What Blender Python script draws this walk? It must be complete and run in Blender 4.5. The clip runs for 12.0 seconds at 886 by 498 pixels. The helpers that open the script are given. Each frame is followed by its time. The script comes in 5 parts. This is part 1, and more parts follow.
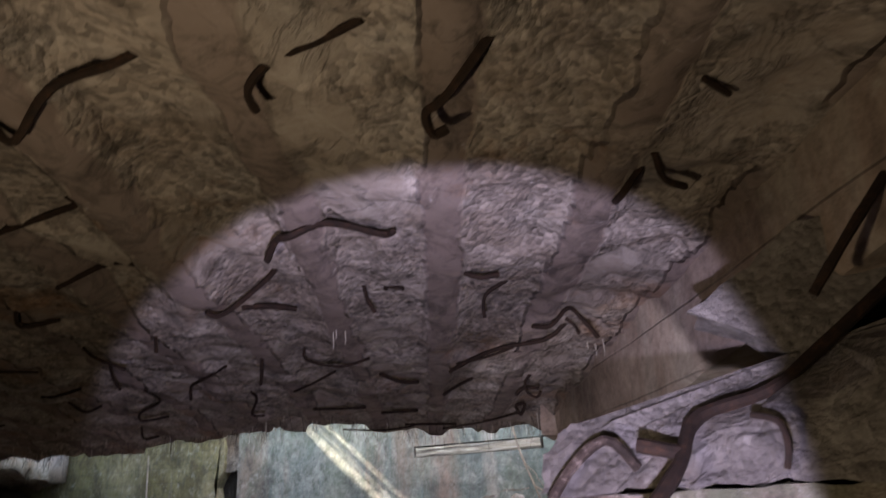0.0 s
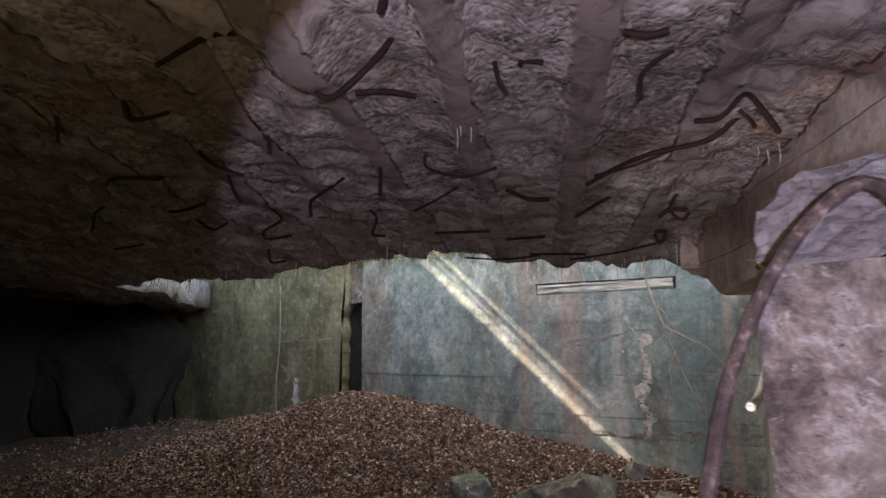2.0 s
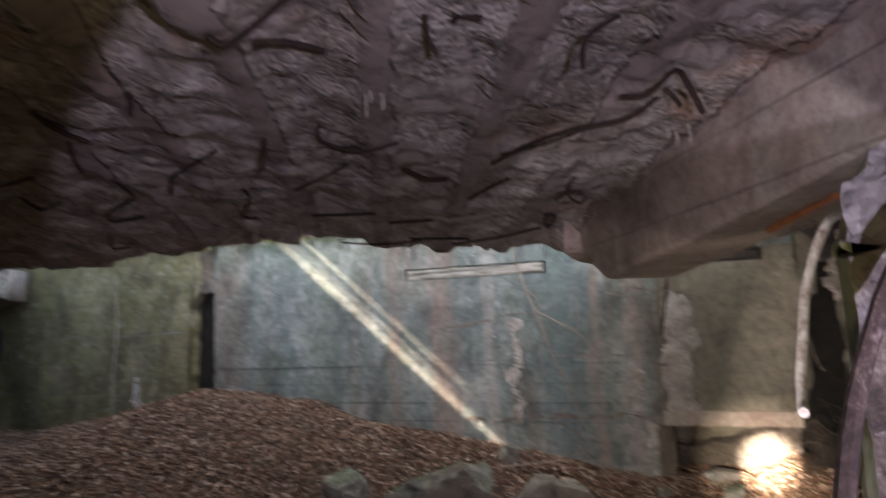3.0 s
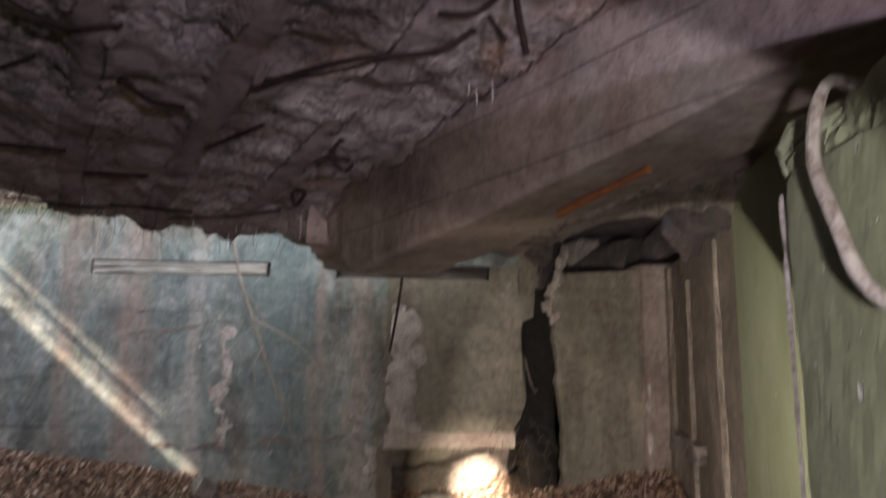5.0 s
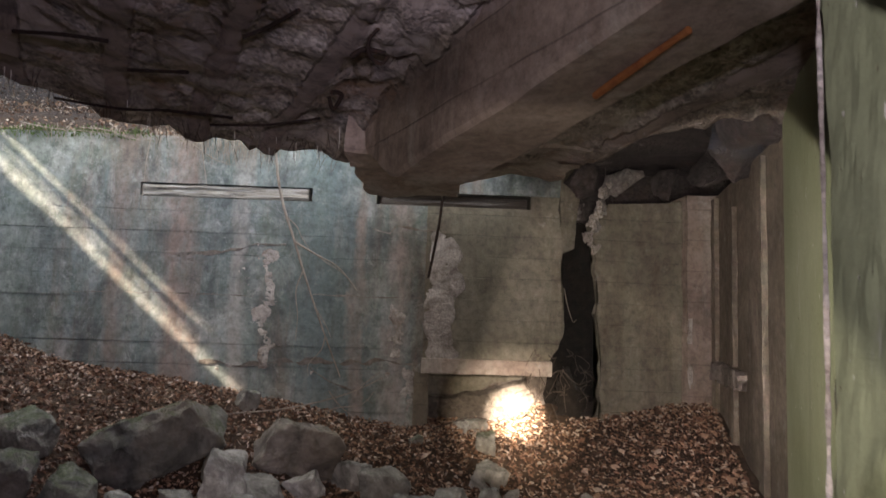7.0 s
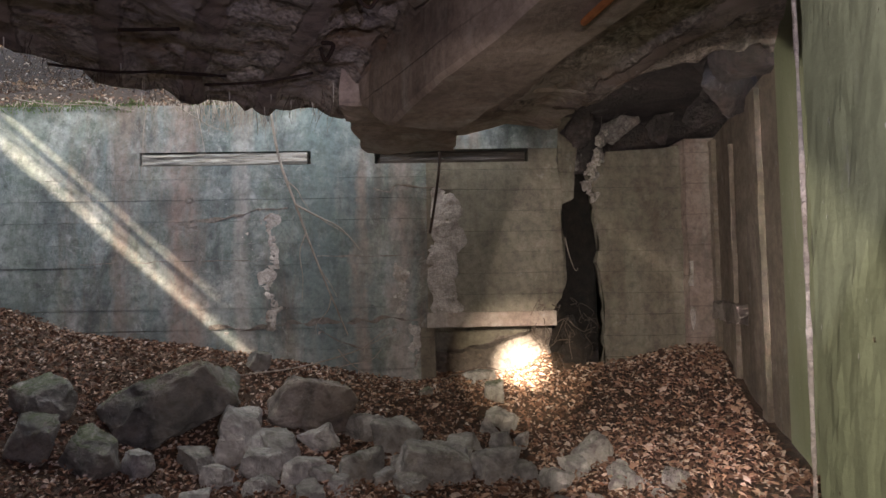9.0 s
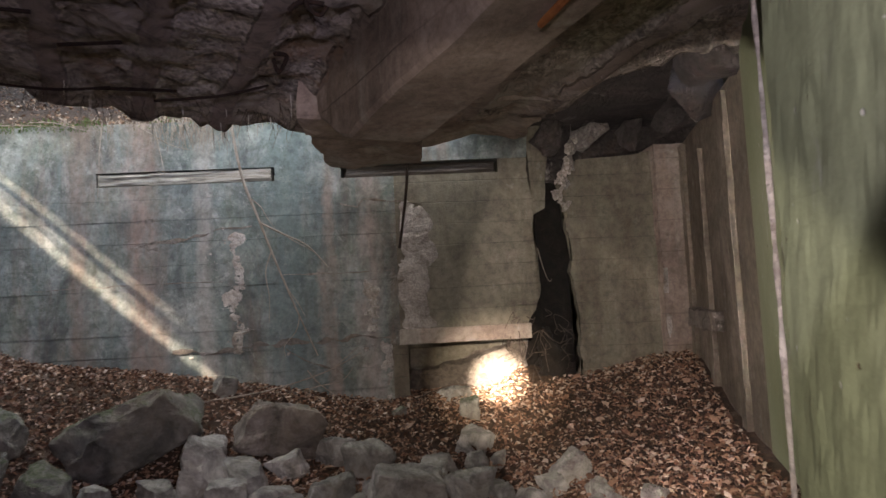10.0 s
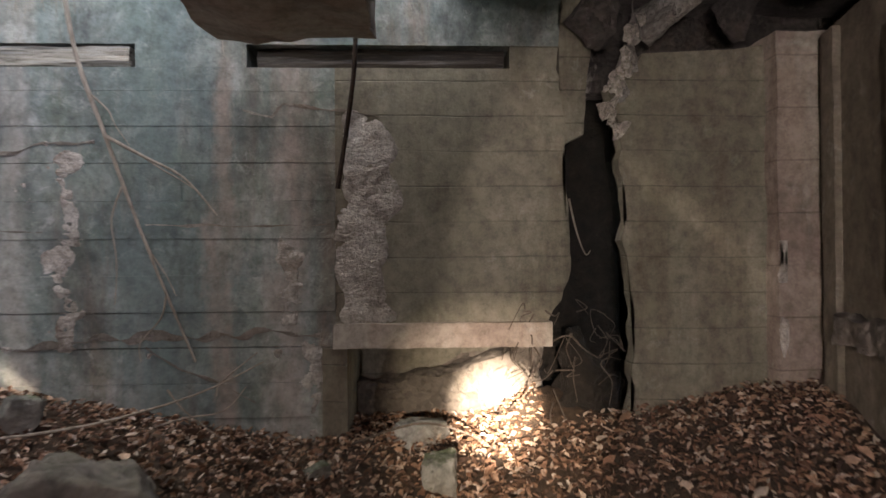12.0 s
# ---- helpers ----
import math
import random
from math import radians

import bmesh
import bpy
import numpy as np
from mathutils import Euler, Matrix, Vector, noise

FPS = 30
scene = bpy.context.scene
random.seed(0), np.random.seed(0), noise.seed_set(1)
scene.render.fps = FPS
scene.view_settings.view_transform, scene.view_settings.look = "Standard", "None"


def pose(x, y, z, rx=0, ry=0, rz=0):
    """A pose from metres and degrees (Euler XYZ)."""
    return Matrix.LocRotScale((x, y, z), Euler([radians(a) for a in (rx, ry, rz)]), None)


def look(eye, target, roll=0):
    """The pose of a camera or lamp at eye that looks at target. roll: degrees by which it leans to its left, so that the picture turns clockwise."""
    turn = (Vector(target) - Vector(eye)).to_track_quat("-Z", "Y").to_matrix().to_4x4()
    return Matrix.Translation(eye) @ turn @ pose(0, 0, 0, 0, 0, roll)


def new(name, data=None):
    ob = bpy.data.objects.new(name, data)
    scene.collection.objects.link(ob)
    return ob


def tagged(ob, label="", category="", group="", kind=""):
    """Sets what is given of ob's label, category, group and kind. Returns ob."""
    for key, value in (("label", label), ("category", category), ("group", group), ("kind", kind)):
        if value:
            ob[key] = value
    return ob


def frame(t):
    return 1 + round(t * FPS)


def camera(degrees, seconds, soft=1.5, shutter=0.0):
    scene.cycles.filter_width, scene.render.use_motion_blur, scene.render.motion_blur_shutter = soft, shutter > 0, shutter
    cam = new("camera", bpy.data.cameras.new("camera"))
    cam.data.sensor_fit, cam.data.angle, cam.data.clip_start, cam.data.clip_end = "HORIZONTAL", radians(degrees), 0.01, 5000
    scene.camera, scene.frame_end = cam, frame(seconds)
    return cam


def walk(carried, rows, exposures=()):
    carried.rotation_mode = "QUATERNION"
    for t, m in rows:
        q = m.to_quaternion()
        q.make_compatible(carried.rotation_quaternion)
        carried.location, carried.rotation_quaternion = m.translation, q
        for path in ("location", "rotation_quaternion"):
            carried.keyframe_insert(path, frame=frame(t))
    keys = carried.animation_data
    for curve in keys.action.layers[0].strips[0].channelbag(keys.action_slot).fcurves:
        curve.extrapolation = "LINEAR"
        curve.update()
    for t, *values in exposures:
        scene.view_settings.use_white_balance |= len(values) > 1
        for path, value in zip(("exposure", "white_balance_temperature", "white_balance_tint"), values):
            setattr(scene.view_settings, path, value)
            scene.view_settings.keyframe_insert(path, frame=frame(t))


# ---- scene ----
import itertools

cam = camera(66.7, 12.0, 1.5, 0.5)
PATH = [
    (0, (-0.027, 0.896, 2.044), (-0.742, 2.641, 2.709), -3.5),
    (0.5, (-0.105, 0.984, 1.99), (-0.916, 2.727, 2.541), -0.7),
    (1, (-0.16, 1.139, 1.935), (-1.087, 2.862, 2.349), 0.7),
    (1.5, (-0.224, 1.287, 1.931), (-1.211, 2.993, 2.268), 0.1),
    (2, (-0.344, 1.329, 1.872), (-1.418, 2.995, 2.138), -0.6),
    (2.5, (-0.549, 1.407, 1.898), (-1.483, 3.147, 2.219), -2.2),
    (3, (-0.782, 1.514, 1.916), (-1.447, 3.389, 2.128), -2.3),
    (3.2, (-0.828, 1.61, 1.887), (-1.307, 3.545, 2.046), -2.9),
    (4.8, (-1.172, 2.252, 1.653), (-1.041, 4.24, 1.829), -0.2),
    (5, (-1.177, 2.251, 1.676), (-0.985, 4.219, 1.977), 0.4),
    (5.5, (-1.143, 2.251, 1.72), (-0.859, 4.18, 2.164), 0.7),
    (6, (-1.1, 2.258, 1.702), (-0.809, 4.201, 2.077), 1.9),
    (6.5, (-1.13, 2.264, 1.478), (-0.974, 4.242, 1.728), 2.5),
    (6.8, (-1.165, 2.288, 1.347), (-1.078, 4.274, 1.569), 1.3),
    (7, (-1.096, 2.311, 1.312), (-1.039, 4.301, 1.505), 1.9),
    (7.5, (-1.063, 2.319, 1.241), (-1.039, 4.314, 1.382), 0.6),
    (7.7, (-1.063, 2.304, 1.230), (-1.076, 4.300, 1.352), 0.1),
    (9.3, (-1.080, 2.267, 1.124), (-1.011, 4.263, 1.236), -1.5),
    (9.5, (-1.057, 2.304, 1.126), (-0.975, 4.298, 1.252), -1.9),
    (10, (-0.981, 2.424, 1.151), (-0.870, 4.415, 1.299), -2.9),
    (10.5, (-0.827, 3.056, 1.182), (-0.729, 5.048, 1.325), -2.0),
    (11, (-0.724, 3.913, 1.139), (-0.638, 5.909, 1.232), -1.5),
    (11.5, (-0.65, 4.537, 1.152), (-0.575, 6.534, 1.221), -1.1),
    (12, (-0.589, 5.094, 1.262), (-0.506, 7.093, 1.288), -0.4),
]
walk(cam, [(t, look(eye, target, roll)) for t, eye, target, roll in PATH],
     [(0, 2.76, 8200, 13), (2.5, 2.74, 8200, 13), (5.0, 2.62, 8200, 13), (6.5, 2.58, 8200, 13), (7.0, 2.5, 8250, 13), (12, 2.5, 8250, 13)])

# ---- light ----
SUN_WAY = Vector((1.0, 0.35, -0.89)).normalized()
world = bpy.data.worlds.new("sky")
scene.world = world
world.use_nodes = True
wn = world.node_tree
sky = wn.nodes.new("ShaderNodeTexSky")
sky.sky_type, sky.sun_disc = "NISHITA", False
sky.sun_elevation = math.asin(-SUN_WAY.z)
sky.sun_rotation = math.atan2(-SUN_WAY.x, -SUN_WAY.y)
wn.nodes["Background"].inputs[1].default_value = 0.15
wn.links.new(sky.outputs[0], wn.nodes["Background"].inputs[0])


def lamp(name, kind, m, energy, color, **more):
    data = bpy.data.lights.new(name, kind)
    data.energy, data.color = energy, color
    ob = new(name, data)
    ob.matrix_world = m
    return data


sun = lamp("sun", "SUN", look((-20, 6, 20), Vector((-20, 6, 20)) + SUN_WAY), 5.0, (1.0, 0.95, 0.90))
sun.angle = radians(0.5)
# fixed stand-ins for the walker's torch: wide bluish cones with a hot core
TORCH = (0.57, 0.58, 1.0)
# the last cone is an added fill that brightens the side wall
for eye, target, watts, cone in (((-0.13, 1.0, 1.80), (-3.35, 9.19, 2.5), 46, 60), ((-1.08, 2.12, 1.02), (-0.27, 9.19, 0.26), 21, 57), ((-1.15, 2.10, 1.62), (0.28, 9.19, 1.66), 20, 58), ((-0.72, 3.9, 1.15), (1.7, 7.6, 0.85), 64, 62)):
    torch = lamp("torch_cone", "SPOT", look(eye, target), watts, TORCH if watts == 46 else (0.74, 0.74, 1.0) if cone == 58 else (0.92, 0.90, 1.0))
    torch.spot_size, torch.spot_blend, torch.shadow_soft_size = radians(cone), 0.12, 0.02
# wide weak warm lamp added to lift the ceiling outside the cones
spill = lamp("torch_spill", "SPOT", look((-0.85, 0.9, 1.6), (-2.9, 6.0, 3.4)), 5.6, (1.0, 0.87, 0.70))
spill.spot_size, spill.spot_blend, spill.shadow_soft_size = radians(165), 0.5, 0.05
for cone, watts in ((5.4, 8000), (13.0, 420)):
    core = lamp("torch_core", "SPOT", look((-0.95, 2.2, 1.45), (-0.12, 9.1, 0.36)), watts, (1.0, 0.94, 0.88))
    core.spot_size, core.spot_blend, core.shadow_soft_size = radians(cone), 1.0, 0.02
# daylight that comes down through the fallen strip of roof
daylight = lamp("daylight", "AREA", pose(-3.6, 8.1, 4.6), 28, (0.93, 0.97, 1.0))
daylight.shape, daylight.size, daylight.size_y = "RECTANGLE", 6.5, 1.9


# ---- materials ----
class Mat:
    """A node material under way."""

    def __init__(self, name, rough=0.9, metal=0.0):
        self.m = bpy.data.materials.new(name)
        self.m.use_nodes = True
        self.t = self.m.node_tree
        self.b = self.t.nodes["Principled BSDF"]
        self.b.inputs["Roughness"].default_value = rough
        self.b.inputs["Metallic"].default_value = metal
        self.co = self.n("ShaderNodeTexCoord").outputs["Object"]

    def n(self, kind, **values):
        node = self.t.nodes.new(kind)
        for k, v in values.items():
            node.inputs[k].default_value = v
        return node

    def link(self, a, b):
        self.t.links.new(a, b)

    def mapped(self, scale=(1, 1, 1), co=None):
        node = self.n("ShaderNodeMapping", Scale=scale)
        self.link(co or self.co, node.inputs["Vector"])
        return node.outputs[0]

    def noise(self, scale, detail=4.0, rough=0.6, stretch=(1, 1, 1), warp=0.0):
        node = self.n("ShaderNodeTexNoise", Scale=scale, Detail=detail, Roughness=rough, Distortion=warp)
        self.link(self.mapped(stretch), node.inputs["Vector"])
        return node.outputs["Fac"]

    def cells(self, scale, feature="F1", stretch=(1, 1, 1), out="Distance"):
        node = self.n("ShaderNodeTexVoronoi", Scale=scale)
        node.feature = feature
        self.link(self.mapped(stretch), node.inputs["Vector"])
        return node.outputs[out]

    def ramp(self, fac, *stops):
        node = self.n("ShaderNodeValToRGB")
        el = node.color_ramp.elements
        while len(el) < len(stops):
            el.new(0.5)
        for e, (p, c) in zip(el, stops):
            e.position = p
            e.color = (*c, 1) if isinstance(c, tuple) else (c, c, c, 1)
        self.link(fac, node.inputs[0])
        return node.outputs[0]

    def mix(self, fac, a, b, kind="MIX"):
        node = self.n("ShaderNodeMix")
        node.data_type, node.blend_type = "RGBA", kind
        for value, socket in ((fac, node.inputs[0]), (a, node.inputs[6]), (b, node.inputs[7])):
            if isinstance(value, tuple):
                socket.default_value = (*value, 1)
            elif isinstance(value, float):
                socket.default_value = value
            else:
                self.link(value, socket)
        return node.outputs[2]

    def math(self, kind, a, b=0.0, c=0.0):
        node = self.n("ShaderNodeMath")
        node.operation = kind
        for value, socket in zip((a, b, c), node.inputs):
            if isinstance(value, (float, int)):
                socket.default_value = value
            else:
                self.link(value, socket)
        return node.outputs[0]

    def axis(self, i):
        node = self.n("ShaderNodeSeparateXYZ")
        self.link(self.co, node.inputs[0])
        return node.outputs[i]

    def color(self, c):
        self.link(c, self.b.inputs["Base Color"])

    def bump(self, height, strength=0.6, distance=0.02, normal=None):
        node = self.n("ShaderNodeBump", Strength=strength, Distance=distance)
        self.link(height, node.inputs["Height"])
        if normal:
            self.link(normal, node.inputs["Normal"])
        self.link(node.outputs[0], self.b.inputs["Normal"])
        return node.outputs[0]


def board_concrete(name, a, b, c, streak, boards=0.215, moss=0.0, seams=0.75, bands=()):
    """Board-marked concrete with stains that run down it."""
    m = Mat(name, 0.88)
    base = m.ramp(m.noise(1.1, 9, 0.72, warp=0.5), (0.36, a), (0.5, b), (0.64, c))
    runs = m.ramp(m.noise(1.5, 8, 0.7, (1.0, 1.0, 0.16)), (0.50, 0.0), (0.62, 1.0))
    col = m.mix(m.math("MULTIPLY", runs, 0.7), base, streak)
    pale = m.ramp(m.noise(5.0, 8, 0.75), (0.58, 0.0), (0.72, 1.0))
    col = m.mix(m.math("MULTIPLY", pale, 0.45), col, (0.5, 0.5, 0.46))
    if moss:
        green = m.ramp(m.noise(1.9, 6, 0.7), (0.5, 0.0), (0.66, 1.0))
        col = m.mix(m.math("MULTIPLY", green, moss), col, (0.10, 0.15, 0.06) if moss < 0.4 else (0.16, 0.155, 0.05))
        bloom = m.ramp(m.noise(1.3, 6, 0.65, (1.0, 1.0, 0.45)), (0.44, 0.0), (0.5, 1.0), (0.56, 0.0))
        col = m.mix(m.math("MULTIPLY", bloom, 0.35), col, (0.135, 0.185, 0.16) if moss < 0.4 else (0.22, 0.195, 0.085))
        lime = m.ramp(m.noise(2.4, 8, 0.75, (1.0, 1.0, 0.12)), (0.58, 0.0), (0.68, 1.0))
        col = m.mix(m.math("MULTIPLY", lime, 0.45), col, (0.47, 0.41, 0.37))
        dark = m.ramp(m.noise(1.3, 9, 0.75, (1.0, 1.0, 0.6), 0.4), (0.40, 0.5), (0.54, 1.0))
        col = m.mix(1.0, col, dark, "MULTIPLY")
        scurf = m.ramp(m.noise(7, 10, 0.85, warp=0.6), (0.55, 0.0), (0.62, 1.0))
        col = m.mix(m.math("MULTIPLY", scurf, 0.4), col, (0.50, 0.50, 0.47))
        murk = m.ramp(m.noise(9, 9, 0.8, (1.0, 1.0, 0.7), 0.5), (0.40, 1.0), (0.47, 0.0))
        col = m.mix(m.math("MULTIPLY", murk, 0.45), col, (0.06, 0.068, 0.06))
        flecks = m.ramp(m.noise(26, 5, 0.7), (0.66, 0.0), (0.71, 1.0))
        col = m.mix(m.math("MULTIPLY", flecks, 0.5), col, (0.6, 0.58, 0.52))
    for x, width, tint, share in bands:
        off = m.math("ADD", m.math("SUBTRACT", m.axis(0), x), m.math("MULTIPLY", m.math("SUBTRACT", m.noise(2.0, 6, 0.7, (1, 1, 0.5)), 0.5), 0.5))
        band = m.ramp(m.math("DIVIDE", m.math("ABSOLUTE", off), width), (0.35, 1.0), (1.0, 0.0))
        band = m.math("MULTIPLY", band, m.ramp(m.noise(5, 8, 0.75, (1.0, 1.0, 0.35)), (0.36, 0.25), (0.58, 1.0)))
        col = m.mix(m.math("MULTIPLY", band, share), col, tint)
    grime = m.ramp(m.noise(14, 9, 0.8), (0.36, 0.6), (0.58, 1.05))
    col = m.mix(1.0, col, grime, "MULTIPLY")
    z = m.math("ADD", m.axis(2), m.math("MULTIPLY", m.noise(0.6, 3, 0.5), 0.06))
    tooth = m.math("PINGPONG", z, boards / 2)
    line = m.ramp(m.math("DIVIDE", tooth, boards / 2), (0.0, 0.0), (0.05, 1.0))
    broken = m.ramp(m.noise(1.1, 4, 0.6, (1, 1, 4.0)), (0.5, 0.0), (0.64, 1.0))
    seam = m.math("MAXIMUM", line, broken)
    col = m.mix(m.math("MULTIPLY", m.math("SUBTRACT", 1.0, seam), seams), col, (0.045, 0.045, 0.04))
    m.color(col)
    h = m.math("ADD", m.math("MULTIPLY", m.noise(45, 6, 0.7), 0.35), m.math("MULTIPLY", seam, 0.5 * (seams > 0)))
    h = m.math("ADD", h, m.math("MULTIPLY", m.noise(6, 5, 0.6), 0.8))
    m.bump(h, 0.7, 0.02)
    return m.m


def rubble_concrete(name, a, b, c, size=1.0, rust=0.3):
    """Broken concrete: pebbles of aggregate in grey cement, with rust and lime stains."""
    m = Mat(name, 0.92)
    base = m.ramp(m.noise(2.2 / size, 7, 0.7, warp=0.5), (0.3, a), (0.5, b), (0.72, c))
    stones = m.cells(38 / size, out="Color")
    grey = m.n("ShaderNodeRGBToBW")
    m.link(stones, grey.inputs[0])
    tone = m.ramp(grey.outputs[0], (0.1, 0.55), (0.8, 1.25))
    col = m.mix(0.6, base, m.mix(1.0, base, tone, "MULTIPLY"))
    stain = m.ramp(m.noise(1.4 / size, 6, 0.7), (0.56, 0.0), (0.72, 1.0))
    col = m.mix(m.math("MULTIPLY", stain, rust), col, (0.22, 0.10, 0.04))
    lime = m.ramp(m.noise(3.1 / size, 7, 0.75, warp=0.8), (0.6, 0.0), (0.7, 1.0))
    col = m.mix(m.math("MULTIPLY", lime, 0.4), col, (0.6, 0.58, 0.54))
    m.color(col)
    d = m.math("SUBTRACT", 1.0, m.cells(38 / size))
    h = m.math("ADD", m.math("MULTIPLY", d, 0.5), m.math("MULTIPLY", m.noise(11 / size, 8, 0.75), 1.6))
    m.bump(h, 0.9, 0.03)
    return m.m


def ceiling_concrete():
    """Ribs of smooth concrete between broken, pebbly infill; the ribs run slantwise over the plan."""
    m = Mat("ceiling_concrete", 0.9)
    u = m.math("ADD", m.math("MULTIPLY", m.axis(0), 0.909), m.math("MULTIPLY", m.axis(1), 0.417))
    u = m.math("ADD", u, m.math("MULTIPLY", m.math("SUBTRACT", m.noise(2.5, 4, 0.6), 0.5), 0.16))
    away = m.math("PINGPONG", m.math("SUBTRACT", u, 0.46), 0.275)
    rib = m.ramp(m.math("DIVIDE", away, 0.275), (0.24, 1.0), (0.30, 0.0))
    rib = m.math("MULTIPLY", rib, m.ramp(m.noise(0.9, 3, 0.5), (0.34, 0.0), (0.40, 1.0)))
    patch = m.ramp(m.cells(1.6, out="Distance"), (0.36, 0.0), (0.40, 1.0))
    rough = m.ramp(m.noise(1.7, 8, 0.72, warp=0.9), (0.28, (0.17, 0.13, 0.10)), (0.45, (0.31, 0.265, 0.23)), (0.58, (0.40, 0.36, 0.325)), (0.75, (0.54, 0.51, 0.475)))
    smooth = m.ramp(m.noise(2.2, 6, 0.65), (0.3, (0.21, 0.165, 0.145)), (0.7, (0.32, 0.265, 0.24)))
    pebbles = m.cells(42, out="Color")
    grey = m.n("ShaderNodeRGBToBW")
    m.link(pebbles, grey.inputs[0])
    rough = m.mix(patch, rough, m.mix(1.0, rough, m.ramp(grey.outputs[0], (0.1, 0.62), (0.8, 1.25)), "MULTIPLY"))
    col = m.mix(rib, rough, smooth)
    veins = m.ramp(m.noise(2.3, 6, 0.6, warp=1.2), (0.47, 1.0), (0.5, 0.72), (0.53, 1.0))
    col = m.mix(1.0, col, veins, "MULTIPLY")
    rust = m.ramp(m.noise(1.1, 6, 0.7), (0.56, 0.0), (0.7, 1.0))
    col = m.mix(m.math("MULTIPLY", rust, 0.7), col, (0.27, 0.13, 0.05))
    soot = m.ramp(m.noise(4.0, 8, 0.75, warp=1.0), (0.34, 0.35), (0.5, 1.0))
    col = m.mix(1.0, col, soot, "MULTIPLY")
    lime = m.ramp(m.noise(6.0, 8, 0.8, warp=1.2), (0.6, 0.0), (0.68, 1.0))
    col = m.mix(m.math("MULTIPLY", lime, 0.5), col, (0.66, 0.64, 0.62))
    m.color(col)
    peb = m.math("MULTIPLY", m.math("SUBTRACT", 1.0, m.cells(42)), m.math("MULTIPLY", patch, 0.3))
    h = m.math("ADD", peb, m.math("MULTIPLY", m.noise(4, 7, 0.6, warp=0.5), 1.6))
    h = m.math("ADD", h, m.math("MULTIPLY", veins, 0.4))
    h = m.math("MULTIPLY", h, m.math("SUBTRACT", 1.0, m.math("MULTIPLY", rib, 0.85)))
    m.bump(h, 0.8, 0.028)
    return m.m


def rust_metal():
    m = Mat("rusted_iron", 0.85, 0.25)
    m.color(m.ramp(m.noise(30, 6, 0.7), (0.3, (0.013, 0.008, 0.006)), (0.55, (0.033, 0.018, 0.012)), (0.75, (0.085, 0.04, 0.022))))
    m.bump(m.noise(90, 6, 0.7), 0.8, 0.004)
    return m.m


def leaf_matter():
    m = Mat("dead_leaf", 0.75)
    g = m.n("ShaderNodeNewGeometry").outputs["Random Per Island"]
    o = m.n("ShaderNodeObjectInfo").outputs["Random"]
    r = m.math("FRACT", m.math("ADD", g, o))
    col = m.ramp(r, (0.0, (0.06, 0.03, 0.018)), (0.3, (0.13, 0.064, 0.036)), (0.52, (0.26, 0.14, 0.088)), (0.72, (0.42, 0.265, 0.18)), (0.88, (0.54, 0.41, 0.32)), (0.95, (0.6, 0.5, 0.42)), (1.0, (0.12, 0.055, 0.035)))
    m.color(m.mix(1.0, col, m.ramp(m.noise(40, 4, 0.6), (0.3, 0.65), (0.7, 1.1)), "MULTIPLY"))
    m.bump(m.noise(60, 4, 0.6), 0.4, 0.004)
    return m.m


def stone_matter(name, a, b, moss):
    m = Mat(name, 0.92)
    r = m.n("ShaderNodeObjectInfo").outputs["Random"]
    col = m.ramp(m.noise(5, 7, 0.7, warp=0.4), (0.3, a), (0.7, b))
    col = m.mix(1.0, col, m.ramp(r, (0.0, 0.75), (1.0, 1.15)), "MULTIPLY")
    up = m.n("ShaderNodeSeparateXYZ")
    m.link(m.n("ShaderNodeNewGeometry").outputs["Normal"], up.inputs[0])
    lump = m.math("ADD", m.math("MULTIPLY", up.outputs[2], 0.35), m.noise(6, 6, 0.7))
    col = m.mix(m.math("MULTIPLY", m.ramp(lump, (0.66, 0.0), (0.85, 1.0)), moss), col, (0.055, 0.085, 0.022))
    dirt = m.ramp(m.noise(3.2, 8, 0.75, warp=0.6), (0.4, 0.55), (0.54, 1.0))
    col = m.mix(1.0, col, dirt, "MULTIPLY")
    brown = m.ramp(m.noise(2.2, 6, 0.7), (0.5, 0.0), (0.65, 1.0))
    col = m.mix(m.math("MULTIPLY", brown, 0.5), col, (0.17, 0.125, 0.085))
    m.color(col)
    m.bump(m.math("ADD", m.noise(14, 8, 0.75), m.math("MULTIPLY", m.noise(70, 5, 0.7), 0.3)), 1.0, 0.04)
    return m.m


def plain_matter(name, stops, scale=8.0, rough=0.9, bump=0.5, stretch=(1, 1, 1), distance=0.01):
    m = Mat(name, rough)
    m.color(m.ramp(m.noise(scale, 7, 0.7, stretch, 0.3), *stops))
    m.bump(m.noise(scale * 3, 6, 0.7, stretch), bump, distance)
    return m.m


